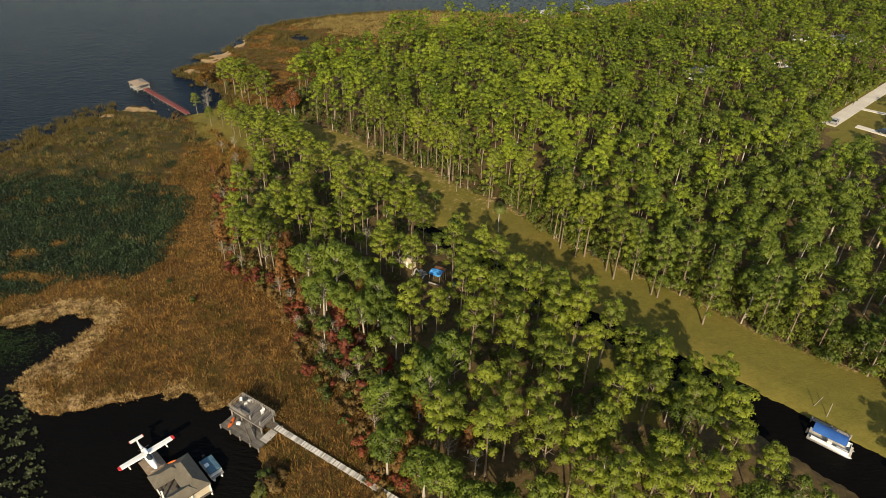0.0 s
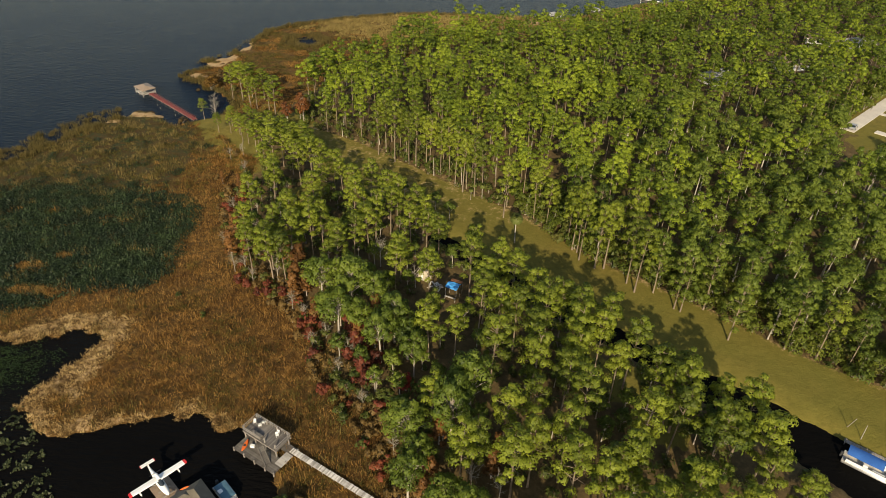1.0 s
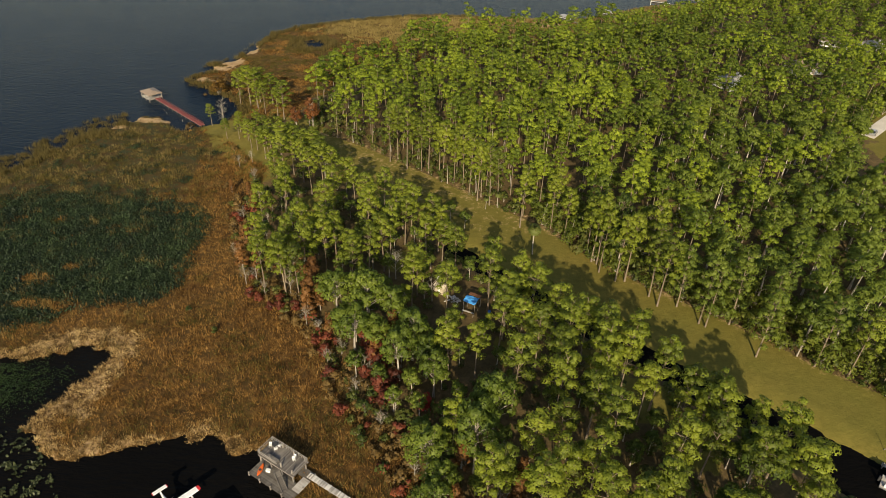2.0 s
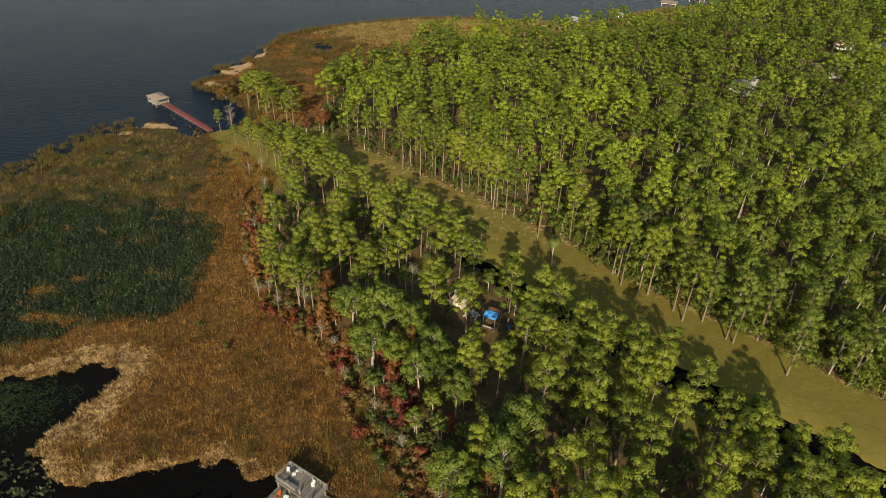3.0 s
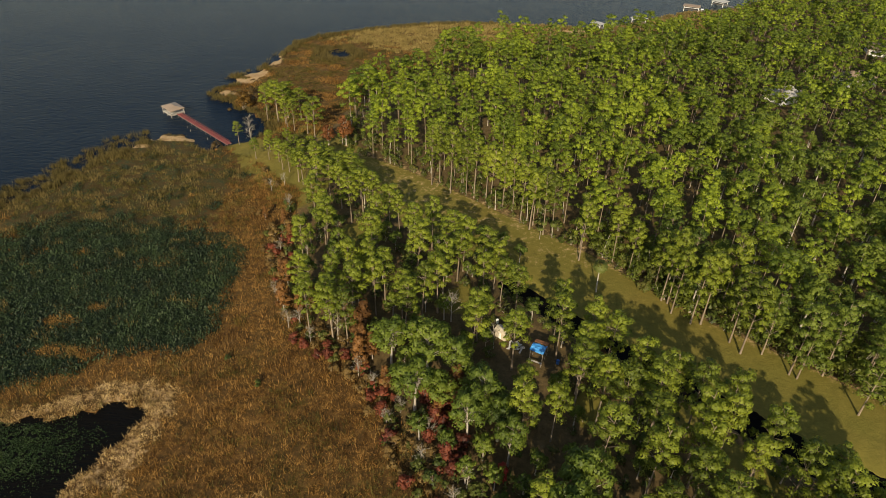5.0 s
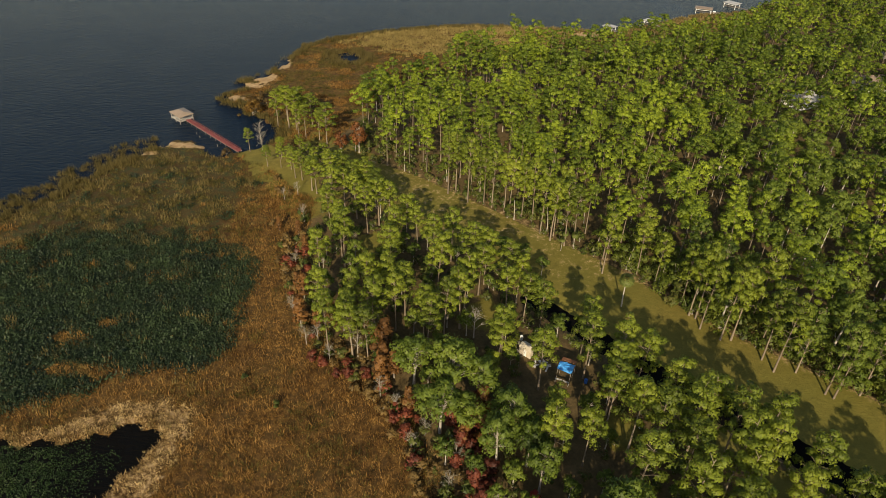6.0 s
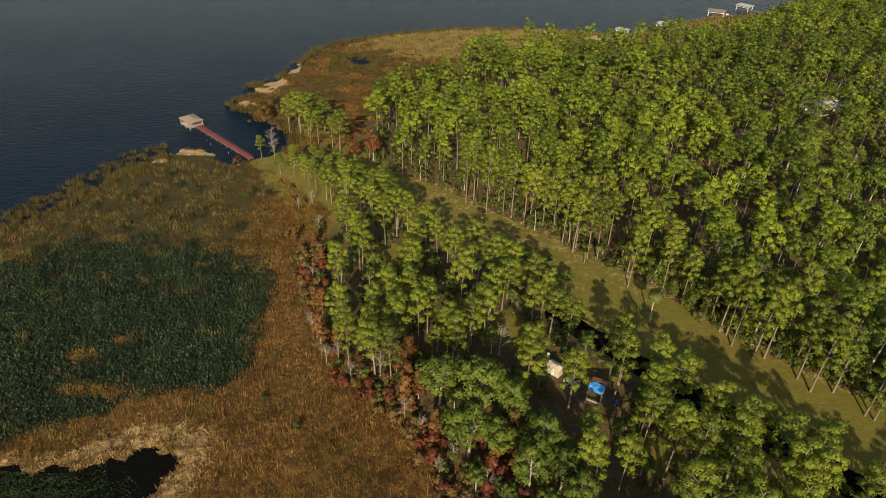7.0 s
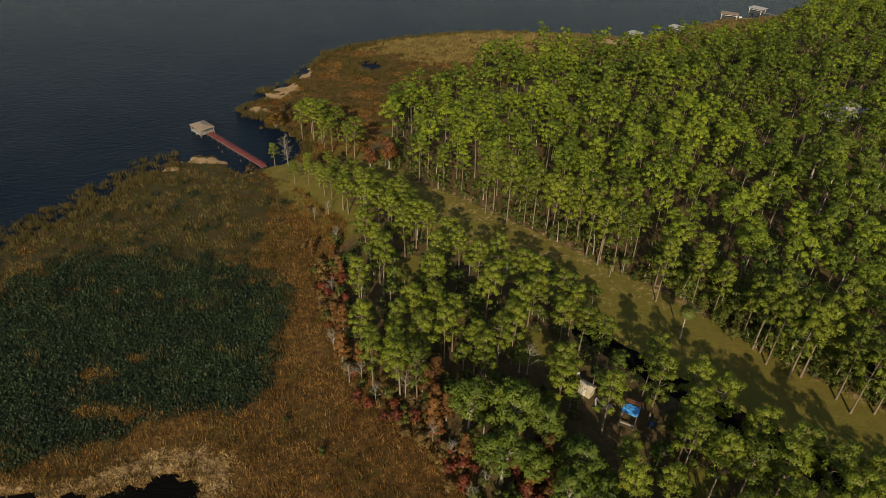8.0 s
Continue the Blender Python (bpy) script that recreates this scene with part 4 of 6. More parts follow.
for x, y, k, slim in ((-53.8, 194.5, 0.85, 1.0), (-48.7, 194.6, 1.25, 0.78)):
    stand("rust_coloured_tree", RUST_OAKS[0], x, y, k, rnd.uniform(0, 6.28), "round tree in full rust-orange leaf near the shore", "tree", "rust-coloured trees", slim)
stand("golden_tree", templates("golden_tree", broadleaf, 1, GOLD_LEAF, GREY_BARK, 312, h=7.5, low=0.0, clumps=44, leaves=60, spread=3.0)[0], -86.0, 220.0, 1.0, 0.6, "low spreading tree in golden-brown leaf on the lake shore", "tree", "")
for x, y, k in ((-25.5, 60.5, 0.8), (-24.2, 59.0, 0.9), (-25.5, 57.5, 0.9), (-23.2, 61.0, 0.6)):
    stand("shrub", (GREENS, TAWNIES, TAWNIES)[rnd.randrange(3)][rnd.randrange(3)], x, y, k, rnd.uniform(0, 6.28), "yellow-brown shrub beside the boardwalk", "shrub", "lone shrubs", 1.2)
for x, y, k in ((-33, 113, 1.0), (-33, 106, 0.8), (-51, 129, 0.7), (-50, 121, 0.8), (-44, 121, 0.7), (-16, 99, 0.85), (9, 107, 0.8), (-3, 72, 0.8), (-4, 64, 0.75), (6, 70, 0.6), (5, 66, 0.7), (-5, 62, 0.6),
                (-37, 119, 0.7), (-31, 108, 0.7), (-62, 154, 0.4), (-32.8, 108.2, 0.85), (-34.2, 112.9, 0.8), (-46.7, 120.4, 0.6), (-15.5, 93.5, 0.8), (-18.8, 94.5, 0.7), (-13.5, 97.5, 0.7), (-54, 145, 0.5), (-57, 152, 0.45), (-53, 132, 0.5), (-16.1, 99.3, 0.7), (-28, 101, 0.6)):
    stand("rust_coloured_tree", RUSTS[rnd.randrange(3)], x, y, k, rnd.uniform(0, 6.28), "thin tree in rust-brown late autumn leaf", "tree", "rust-coloured trees", 1.15)
stand("red_maple", CRIMSONS[0], -9, 83, 0.9, 1.0, "small maple in bright crimson leaf at the grove's edge", "tree", "red maples at the marsh's rim")
for x, y, k in ((-18, 100, 0.8), (-18, 96, 0.8), (-17, 87, 0.9), (-16, 84, 0.8), (-23, 82, 0.7), (-26, 90, 0.7), (-39, 108, 0.6), (-36, 108, 0.6), (-13, 78, 0.7), (-19, 94, 0.9),
                (-21, 98, 0.9), (-15, 96, 0.9), (-16, 104, 0.7), (-11, 77, 0.6), (-41, 108, 0.5), (-22, 93, 0.7), (-20, 90, 0.7), (-17.5, 92, 0.9), (-14.6, 89, 0.8), (-18.5, 97.5, 0.8), (-15.2, 86.2, 0.7), (-28, 96, 0.6), (-46, 112, 0.6), (-44, 110.5, 0.6), (-30, 98.5, 0.6)):
    stand("red_maple", REDS[rnd.randrange(3)], x, y, k, rnd.uniform(0, 6.28), "small maple in dark red autumn leaf", "tree", "red maples at the marsh's rim")
for x, y, k in ((-38, 113, 0.6), (-47, 151, 0.8), (-36, 118, 0.6), (-46, 117, 0.5), (-14, 82, 0.5), (-61, 170, 0.45), (-64, 168, 0.4), (-17, 119, 0.8), (-20, 91, 0.5), (-25, 96, 0.45), (-30, 101, 0.45), (2, 64, 0.7), (6, 62, 0.7),
                (-79, 202, 0.8), (12, 116, 0.6), (-9, 112, 0.6), (-76.5, 195.2, 0.75), (-38.9, 160, 1.1), (-52, 124, 0.6), (-48, 116, 0.55), (-43, 112, 0.5), (-33, 104, 0.5), (-27, 93, 0.5), (-21, 86, 0.5), (-16, 79, 0.5), (-55, 140, 0.5), (-57, 158, 0.55), (-10, 70, 0.5), (-24, 100, 0.55)):
    stand("bare_tree", GREYS[rnd.randrange(3)], x, y, k, rnd.uniform(0, 6.28), "pale grey tree almost bare of leaves", "tree", "bare trees")
for x, y, k in ((13, 130, 0.9), (6, 150, 0.5), (4, 151, 0.45), (28, 131, 0.7), (3, 149, 0.4)):
    stand("palm_tree", PALMS[rnd.randrange(2)], x, y, k, rnd.uniform(0, 6.28), "cabbage palm with a grey-green head of fan leaves", "palm tree", "palms by the meadow")
for x, y, k, kind in ((25, 134, 1.2, 0), (23, 131, 1.0, 0), (-50, 101, 0.5, 0), (-57, 107, 0.4, 0), (-86, 192, 0.9, 1), (-66, 171, 0.7, 1), (-68, 177, 0.7, 1), (-63, 170, 0.6, 1), (-90, 219, 0.7, 1), (-78, 219, 0.8, 0), (-86, 231, 1.2, 1),
                      (-89, 229, 1.0, 1), (-83, 226, 1.1, 1), (-64, 156, 0.6, 1), (-60, 147, 0.6, 0), (-59, 141, 0.6, 1)):
    pair = (GREENS, TAWNIES)[kind][rnd.randrange(3)]
    stand("shrub", pair, x, y, k, rnd.uniform(0, 6.28), ("green leafy shrub", "tawny shrub with thin dry leaves")[kind] + " on open ground", "shrub", "lone shrubs")
POOL_SHRUBS = templates("pool_shrub", shrub, 3, FLOATING, GREY_BARK, 420, leaves=16, clumps=10, size=0.3, h=2.0, spread=1.9)
for x, y, k in ((-69, 70, 1.3), (-65, 66, 1.4), (-61, 60, 1.5), (-72, 74, 1.0), (-63, 63, 1.2), (-68, 66, 1.2), (-60, 57, 1.2)):
    stand("water_shrub", POOL_SHRUBS[rnd.randrange(3)], x, y, k * 0.42, rnd.uniform(0, 6.28), "low dark leafy plant growing in the shallow pool", "shrub", "shrubs in the pool", 1.5)


# ---- marsh plants ----
def blades(name, x, y, height, width, count, mat, seed, label, lean=0.35, wide=0.4, splay=0.0):
    """Upright blades, some to every tuft, as one object; splay turns them outwards from the tuft."""
    r = np.random.RandomState(seed)
    n = len(x) * count
    ox, oy = r.normal(size=n) * wide, r.normal(size=n) * wide
    px, py = np.repeat(x, count) + ox, np.repeat(y, count) + oy
    hh = np.repeat(height, count) * r.uniform(0.6, 1.15, n)
    z = np.repeat(np.maximum(height_at(x, y), -0.5), count) - 0.1
    a = r.uniform(0, 6.28, n)
    l = r.uniform(0.1, 1.0, n) * lean * hh
    b = np.where(r.uniform(size=n) < splay, np.arctan2(oy, ox) + r.normal(size=n) * 0.5, 3.5 * wobble(px, py, 6, 14) + r.normal(size=n) * 1.3)
    root = np.c_[px, py, z]
    side = np.c_[np.cos(a), np.sin(a), np.zeros(n)] * width * r.uniform(0.6, 1.4, (n, 1))
    tip = root + np.c_[np.cos(b) * l, np.sin(b) * l, hh]
    v = np.stack([root - side, root + side, tip], 1).reshape(-1, 3)
    ob = new(name, mesh_np(name, v, np.arange(n * 3).reshape(-1, 3), [mat]))
    return tagged(ob, label, "marsh plants", kind="stuff")


def marsh_points(n, seed, lo, hi):
    r = np.random.RandomState(seed)
    x, y = r.uniform(lo[0], hi[0], n), r.uniform(lo[1], hi[1], n)
    dry = sdf(x, y, DRY)
    return x, y, shore_at(x, y), dry, sdf(x, y, LILY) + 2.5 * wobble(x, y, 14, 5), sdf(x, y, POOL)


mx, my, ms, md, ml, mp_ = marsh_points(230000, 41, (-150, 55), (5, 335))
thick = wobble(mx, my, 1.7, 20) + 0.5 * wobble(mx, my, 6, 21) > -0.25
brown = thick & (ms > 0.3) & (md < 2.5) & (sand_spots(mx, my) < 0.5) & ((ml < 1.5) | (wobble(mx, my, 9, 22) + 0.7 * wobble(mx, my, 3, 23) < -0.6 + 0.85 * step(138, 154, my))) & (mx < 5) & (np.hypot(mx + 75, my - 193) > 6) & ((my < 134) | (mx > -72) | (my > 210) | (wobble(mx, my, 2.6, 52) + 0.7 * wobble(mx, my, 9, 53) > -0.35))
gold = brown & (my + 5 * wobble(mx, my, 26, 26) + 4 * wobble(mx, my, 7, 80) > 288 - 0.12 * (mx + 50)) & (mx + 6 * wobble(mx, my, 12, 81) > -66)
pale = (brown & (mp_ > -rim_width(mx, my)) & (mx < -34))
olive = brown & ~pale & ~gold & (wobble(mx, my, 22, 9) + 0.6 * wobble(mx, my, 5, 10) + 1.5 * step(134, 152, my) * step(-66, -82, mx) * step(215, 195, my) + 0.5 * step(-34, -22, mx) + 0.75 * step(222, 250, my) > 0.3)
dry_ = brown & ~pale & ~olive & ~gold
tall = 0.9 + 0.5 * wobble(mx, my, 12, 11)
flat_ = dry_ & (my < 113) & (mx > -66)
dry_ &= ~flat_
some = np.arange(len(mx)) % 3


def tussocks(name, poly, gap, keep, low, high, width, count, mat, seed, label, lean, wide):
    """Separate tufts of blades at an even but uneven-looking spacing."""
    p = np.array(scatter(poly, gap, seed, tries=90000, keep=keep))
    h = np.random.RandomState(seed).uniform(low, high, len(p))
    blades(name, p[:, 0], p[:, 1], h, width, count, mat, seed + 1, label, lean, wide, 0.75)


def on_marsh(x, y):
    return (shore_at(x, y) > 0.4) & (sdf(x, y, DRY) < 1.5) & (sdf(x, y, LILY) + 2.5 * wobble(x, y, 14, 5) < 1.0) & (sand_spots(x, y) < 0.5) & (sdf(x, y, POOL) < -rim_width(x, y) + 0.8) & (np.hypot(x + 75, y - 193) > 6)


tussocks("dry_reeds", [(-100, 60), (0, 50), (0, 90), (-40, 125), (-52, 160), (-66, 182), (-75, 165), (-72, 150), (-100, 110)], 0.92, on_marsh, 0.45, 1.15, 0.05, 19, REED, 151, "dry rust-brown reeds in tussocks over the marsh", 0.95, 0.27)
tussocks("olive_sedge", [(-60, 60), (0, 50), (0, 84), (-30, 96), (-60, 92)], 1.35, lambda x, y: on_marsh(x, y) & (wobble(x, y, 12, 87) + 0.5 * wobble(x, y, 4, 88) > -0.25), 0.4, 1.0, 0.05, 16, SEDGE, 171, "olive sedge in tussocks beside the boardwalk", 1.0, 0.3)
far_ = dry_ & ((my > 160) | ((mx < -70) & (my > 130)))
blades("dry_reeds", mx[far_], my[far_], tall[far_] * 0.75, 0.06, 6, REED, 51, "dry rust-brown reeds on the marsh towards the lake", 0.9)
low_ = dry_ & (some == 1) & ~far_
blades("low_reeds", mx[low_], my[low_], tall[low_] * 0.45, 0.05, 6, REED, 50, "low rust-brown reeds between the tussocks", 1.2)
wet_ = flat_ & (ml > -9 + 3 * wobble(mx, my, 5, 45))
blades("wet_reeds", mx[wet_], my[wet_], tall[wet_] * 0.6, 0.06, 8, WET_REED, 60, "dark wet dead reeds beside the water plants", 1.2)
matted = flat_ & ~wet_ & (wobble(mx, my, 1.3, 40) + 0.5 * wobble(mx, my, 4, 41) > -0.15)
matted &= some == 2
blades("matted_reeds", mx[matted], my[matted], 0.55 + 0.3 * wobble(mx[matted], my[matted], 5, 42), 0.05, 16, REED, 58, "bent and matted brown reeds in tussocks over the wet marsh", 1.7, 0.36, 0.7)
blades("olive_sedge", mx[olive], my[olive], tall[olive] * (0.5 + 0.25 * wobble(mx[olive], my[olive], 3, 51)), 0.06, 7, SEDGE, 52, "olive sedge growing through the marsh", 1.2)
blades("golden_reeds", mx[gold], my[gold], tall[gold], 0.11, 4, GOLDEN, 56, "golden dry reeds on the low point of land", 0.5)
tussocks("bleached_reeds", [(-112, 88), (-112, 112), (-60, 112), (-34, 88), (-25, 78), (-34, 66), (-60, 66), (-80, 70)], 0.82, lambda x, y: (shore_at(x, y) > 0.0) & (sdf(x, y, POOL) > -rim_width(x, y)) & (wobble(x, y, 3.4, 44) > -0.55), 0.3, 0.62, 0.07, 34, STRAW, 159,
         "bleached flattened reeds in tussocks edging the pool", 1.3, 0.25)
blades("pale_reeds", mx[pale], my[pale], tall[pale] * 0.45, 0.05, 5, STRAW, 53, "pale dead reeds round the edge of the pool", 0.8)
edge = (ms > -9) & (ms < 1.5) & (mp_ < -20) & (wobble(mx, my, 5, 12) + 0.5 * wobble(mx, my, 2.2, 27) > -0.2 - 0.06 * ms) & (md < -6) & (sand_spots(mx, my) < 0.4) & (np.hypot(mx + 92, my - 203) > 17) & ((my < 200) | (ms > -2.5))
fx, fy, fs, fd, fl, fp = marsh_points(26000, 42, (5, 268), (150, 385))
bank = (fs > -1.0) & (fd < 1) & (sand_spots(fx, fy) < 0.5)
blades("bank_reeds", fx[bank], fy[bank], np.full(int(bank.sum()), 1.1), 0.14, 5, CATTAIL, 57, "dry reeds on the far bank below the woods", 0.5)
blades("shore_reeds", mx[edge], my[edge], tall[edge] * 1.3 + 0.4, 0.075, 9, SHORE_REED, 54, "tall reeds standing in the shallows along the shore")


def pads(x, y, seed, mat, label, size=1.0, tall=0.6):
    r = np.random.RandomState(seed)
    n = len(x)
    z = np.maximum(height_at(x, y), 0.0) + r.uniform(0.05, tall, n)
    a = r.uniform(0, 6.28, n)
    s = r.uniform(0.07, 0.19, n) * size
    t1, t2 = r.normal(size=n) * 0.2, r.normal(size=n) * 0.2
    pts = []
    for k in range(4):
        c, d = np.cos(a + k * 1.571) * s * (1.3 if k % 2 else 0.9), np.sin(a + k * 1.571) * s * (1.3 if k % 2 else 0.9)
        pts.append(np.c_[x + c, y + d, z + c * t1 / 0.3 + d * t2 / 0.3])
    v = np.stack(pts, 1).reshape(-1, 3)
    i = np.arange(n) * 4
    tris = np.concatenate([np.c_[i, i + 1, i + 2], np.c_[i, i + 2, i + 3]])
    ob = new("water_plants", mesh_np("water_plants", v, tris, [mat]))
    return tagged(ob, label, "marsh plants", kind="stuff")


def grass_isles(px, py):
    """How far a place lies from the small reed isles among the water plants, one at their rims."""
    d = np.full(px.shape, 9.0)
    for cx, cy, rx, ry in ((-86.5, 120, 2.0, 1.3), (-92, 115.5, 3.4, 1.6), (-88, 107.5, 5.0, 1.9)):
        d = np.minimum(d, np.hypot((px - cx) / rx, (py - cy) / ry) + 0.3 * wobble(px, py, 3, 50))
    return d


FLOATERS = [(-78, 77), (-72, 77), (-62, 66), (-56, 56), (-62, 54), (-74, 66)]
patchy = wobble(mx, my, 9, 22) + 0.7 * wobble(mx, my, 3, 23)
lily_here = (((ml > -1.5) | ((my > 140) & (my < 186) & (mx < -70) & (ms > 3) & (wobble(mx, my, 13, 85) + 0.6 * wobble(mx, my, 4, 86) > 0.7))) & (md < 0) & (mx < -55) & (patchy > -0.9 + 0.35 * step(6, 0, ml) + 0.85 * step(138, 154, my))) & (grass_isles(mx, my) > 1.0)
jit = np.random.RandomState(62).normal(size=(2, 6, int(lily_here.sum()))) * 0.5
lx, ly = (mx[lily_here] + jit[0]).ravel(), (my[lily_here] + jit[1]).ravel()
cat_ = ((ml > -14) | (my > 150)) & (ms > 0.2) & (md < -4) & (mx < -66) & (my < 192) & (wobble(mx, my, 11, 30) + 0.6 * wobble(mx, my, 3, 31) + 0.6 * step(125, 160, my) > 0.8) & (np.arange(len(mx)) % 3 == 0)
blades("pale_cattails", mx[cat_], my[cat_], tall[cat_] * 0.9 + 0.3, 0.05, 6, CATTAIL, 55, "pale dry cattails standing among the water plants", 0.4)
pads(lx, ly, 61, PADS, "dark green broad-leaved water plants over the flooded marsh")
isle = (grass_isles(mx, my) < 1.05) & (mx < -60)
blades("isle_reeds", mx[isle], my[isle], np.full(int(isle.sum()), 0.6), 0.05, 9, REED, 63, "orange-brown dry reeds on small isles among the water plants", 0.6)
r8 = np.random.RandomState(64)
ux, uy = r8.uniform(-100, -70, 42000), r8.uniform(78, 94, 42000)
pond = (sdf(ux, uy, GREEN_POND) - 0.35 * (ux + 82) + 2.2 * wobble(ux, uy, 5, 46) + r8.normal(size=len(ux)) * 2.8 > 1.6) & (sdf(ux, uy, POOL) > 0.8) & (wobble(ux, uy, 2.5, 47) > -0.7)
pads(ux[pond], uy[pond], 65, ALGAE, "green floating plants covering a corner of the pool", 0.5, 0.06)
ux, uy = r8.uniform(-78, -56, 30000), r8.uniform(54, 78, 30000)
float_ = (sdf(ux, uy, FLOATERS) > 0) & (wobble(ux, uy, 4, 48) + 0.7 * wobble(ux, uy, 1.6, 49) > 0.4)
pads(ux[float_], uy[float_], 66, FLOATING, "grey-green floating leaves in loose rafts on the pool", 0.8, 0.2)


# ---- the pier in the lake ----
def lake_pier():
    m = pose(-104.0, 212.6, 0, 0, 0, -42.5)   # x runs along the pier to the shore
    pier = thing("lake_pier", m, "long narrow pier of red-stained boards on posts", "pier")
    length = 29.5
    n = int(length / 0.42)
    for i in range(n):
        x = i * length / n
        part("plank", boxed(x, x + length / n - 0.05, -0.75, 0.75, 0.92, 0.98), RED_DECK, pier)
    for y in (-0.6, 0.6):
        part("beam", boxed(0, length, y - 0.06, y + 0.06, 0.74, 0.916), POST, pier)
        part("hand_rail", boxed(0.3, length - 0.5, y * 1.2 - 0.05, y * 1.2 + 0.05, 1.42, 1.48), RED_DECK, pier)
    for i in range(11):
        for y in (-0.72, 0.72):
            part("post", rod((0.6 + i * 2.8, y, -1.6), (0.6 + i * 2.8, y, 1.42), 0.06), DECK_DARK, pier)
    house = thing("pier_pavilion", m @ Matrix.Translation((-2.9, -0.3, 0)) @ Matrix.Diagonal((0.8, 0.8, 0.9, 1)), "open boat pavilion with a pale hipped roof at the pier's end", "pavilion")
    for i in range(14):
        part("plank", boxed(-3.6 + i * 0.53, -3.6 + i * 0.53 + 0.48, -2.9, 2.9, 0.92, 0.99), PALE_DECK, house)
    for x in (-3.4, 0, 3.4):
        for y in (-2.7, 2.7):
            part("post", boxed(x - 0.09, x + 0.09, y - 0.09, y + 0.09, -1.6, 2.6), POST, house)
    roof = part("roof", hip_roof(-4.0, 4.0, -3.0, 3.0, 2.6, 0.8, 0.14, 2.4), TAN_ROOF, house, "pale tan hipped roof")
    for y in (-2.7, 2.7):
        part("railing", boxed(-3.4, 3.4, y - 0.04, y + 0.04, 1.85, 1.95), PALE_DECK, house)
        part("railing", boxed(-3.4, 3.4, y - 0.03, y + 0.03, 1.38, 1.44), PALE_DECK, house)
    part("railing", boxed(-3.44, -3.36, -2.7, 2.7, 1.85, 1.95), PALE_DECK, house)
    part("boat_lift_beam", boxed(-3.2, 3.2, -0.1, 0.1, 2.4, 2.55), POST, house)
    for i, (x, y) in enumerate(((9.5, -2.4), (12.5, -3.0), (21.0, -2.2))):
        tagged(new("mooring_post", rodmesh("mooring_post", (0, 0, -1.8), (0, 0, 0.7), 0.10, DECK_DARK)), "lone grey mooring post standing in the lake", "post", "mooring posts").matrix_basis = m @ Matrix.Translation((x, y, 0))


def rodmesh(name, a, b, r, mat, r1=None):
    me = bpy.data.meshes.new(name)
    bm = rod(a, b, r, r1)
    bm.to_mesh(me)
    bm.free()
    me.materials.append(mat)
    return me


lake_pier()


# ---- the two-storey dock in the pool, its boardwalk and furniture ----
def garden_chair(m):
    c = thing("garden_chair", m, "white plastic garden chair on the upper deck", "chair", "chairs on the dock")
    part("seat", boxed(-0.27, 0.27, -0.27, 0.27, 0.40, 0.45, bevel=0.015), WHITE, c)
    part("backrest", boxed(-0.27, 0.27, 0.24, 0.29, 0.42, 0.95, turn=pose(0, 0, 0, -8), bevel=0.015), WHITE, c)
    for x in (-0.23, 0.23):
        for y in (-0.23, 0.23):
            part("leg", rod((x * 1.1, y * 1.1, 0), (x, y, 0.41), 0.028, sides=6), WHITE, c)
        part("armrest", boxed(x * 1.1 - 0.03, x * 1.1 + 0.03, -0.25, 0.27, 0.62, 0.66), WHITE, c)


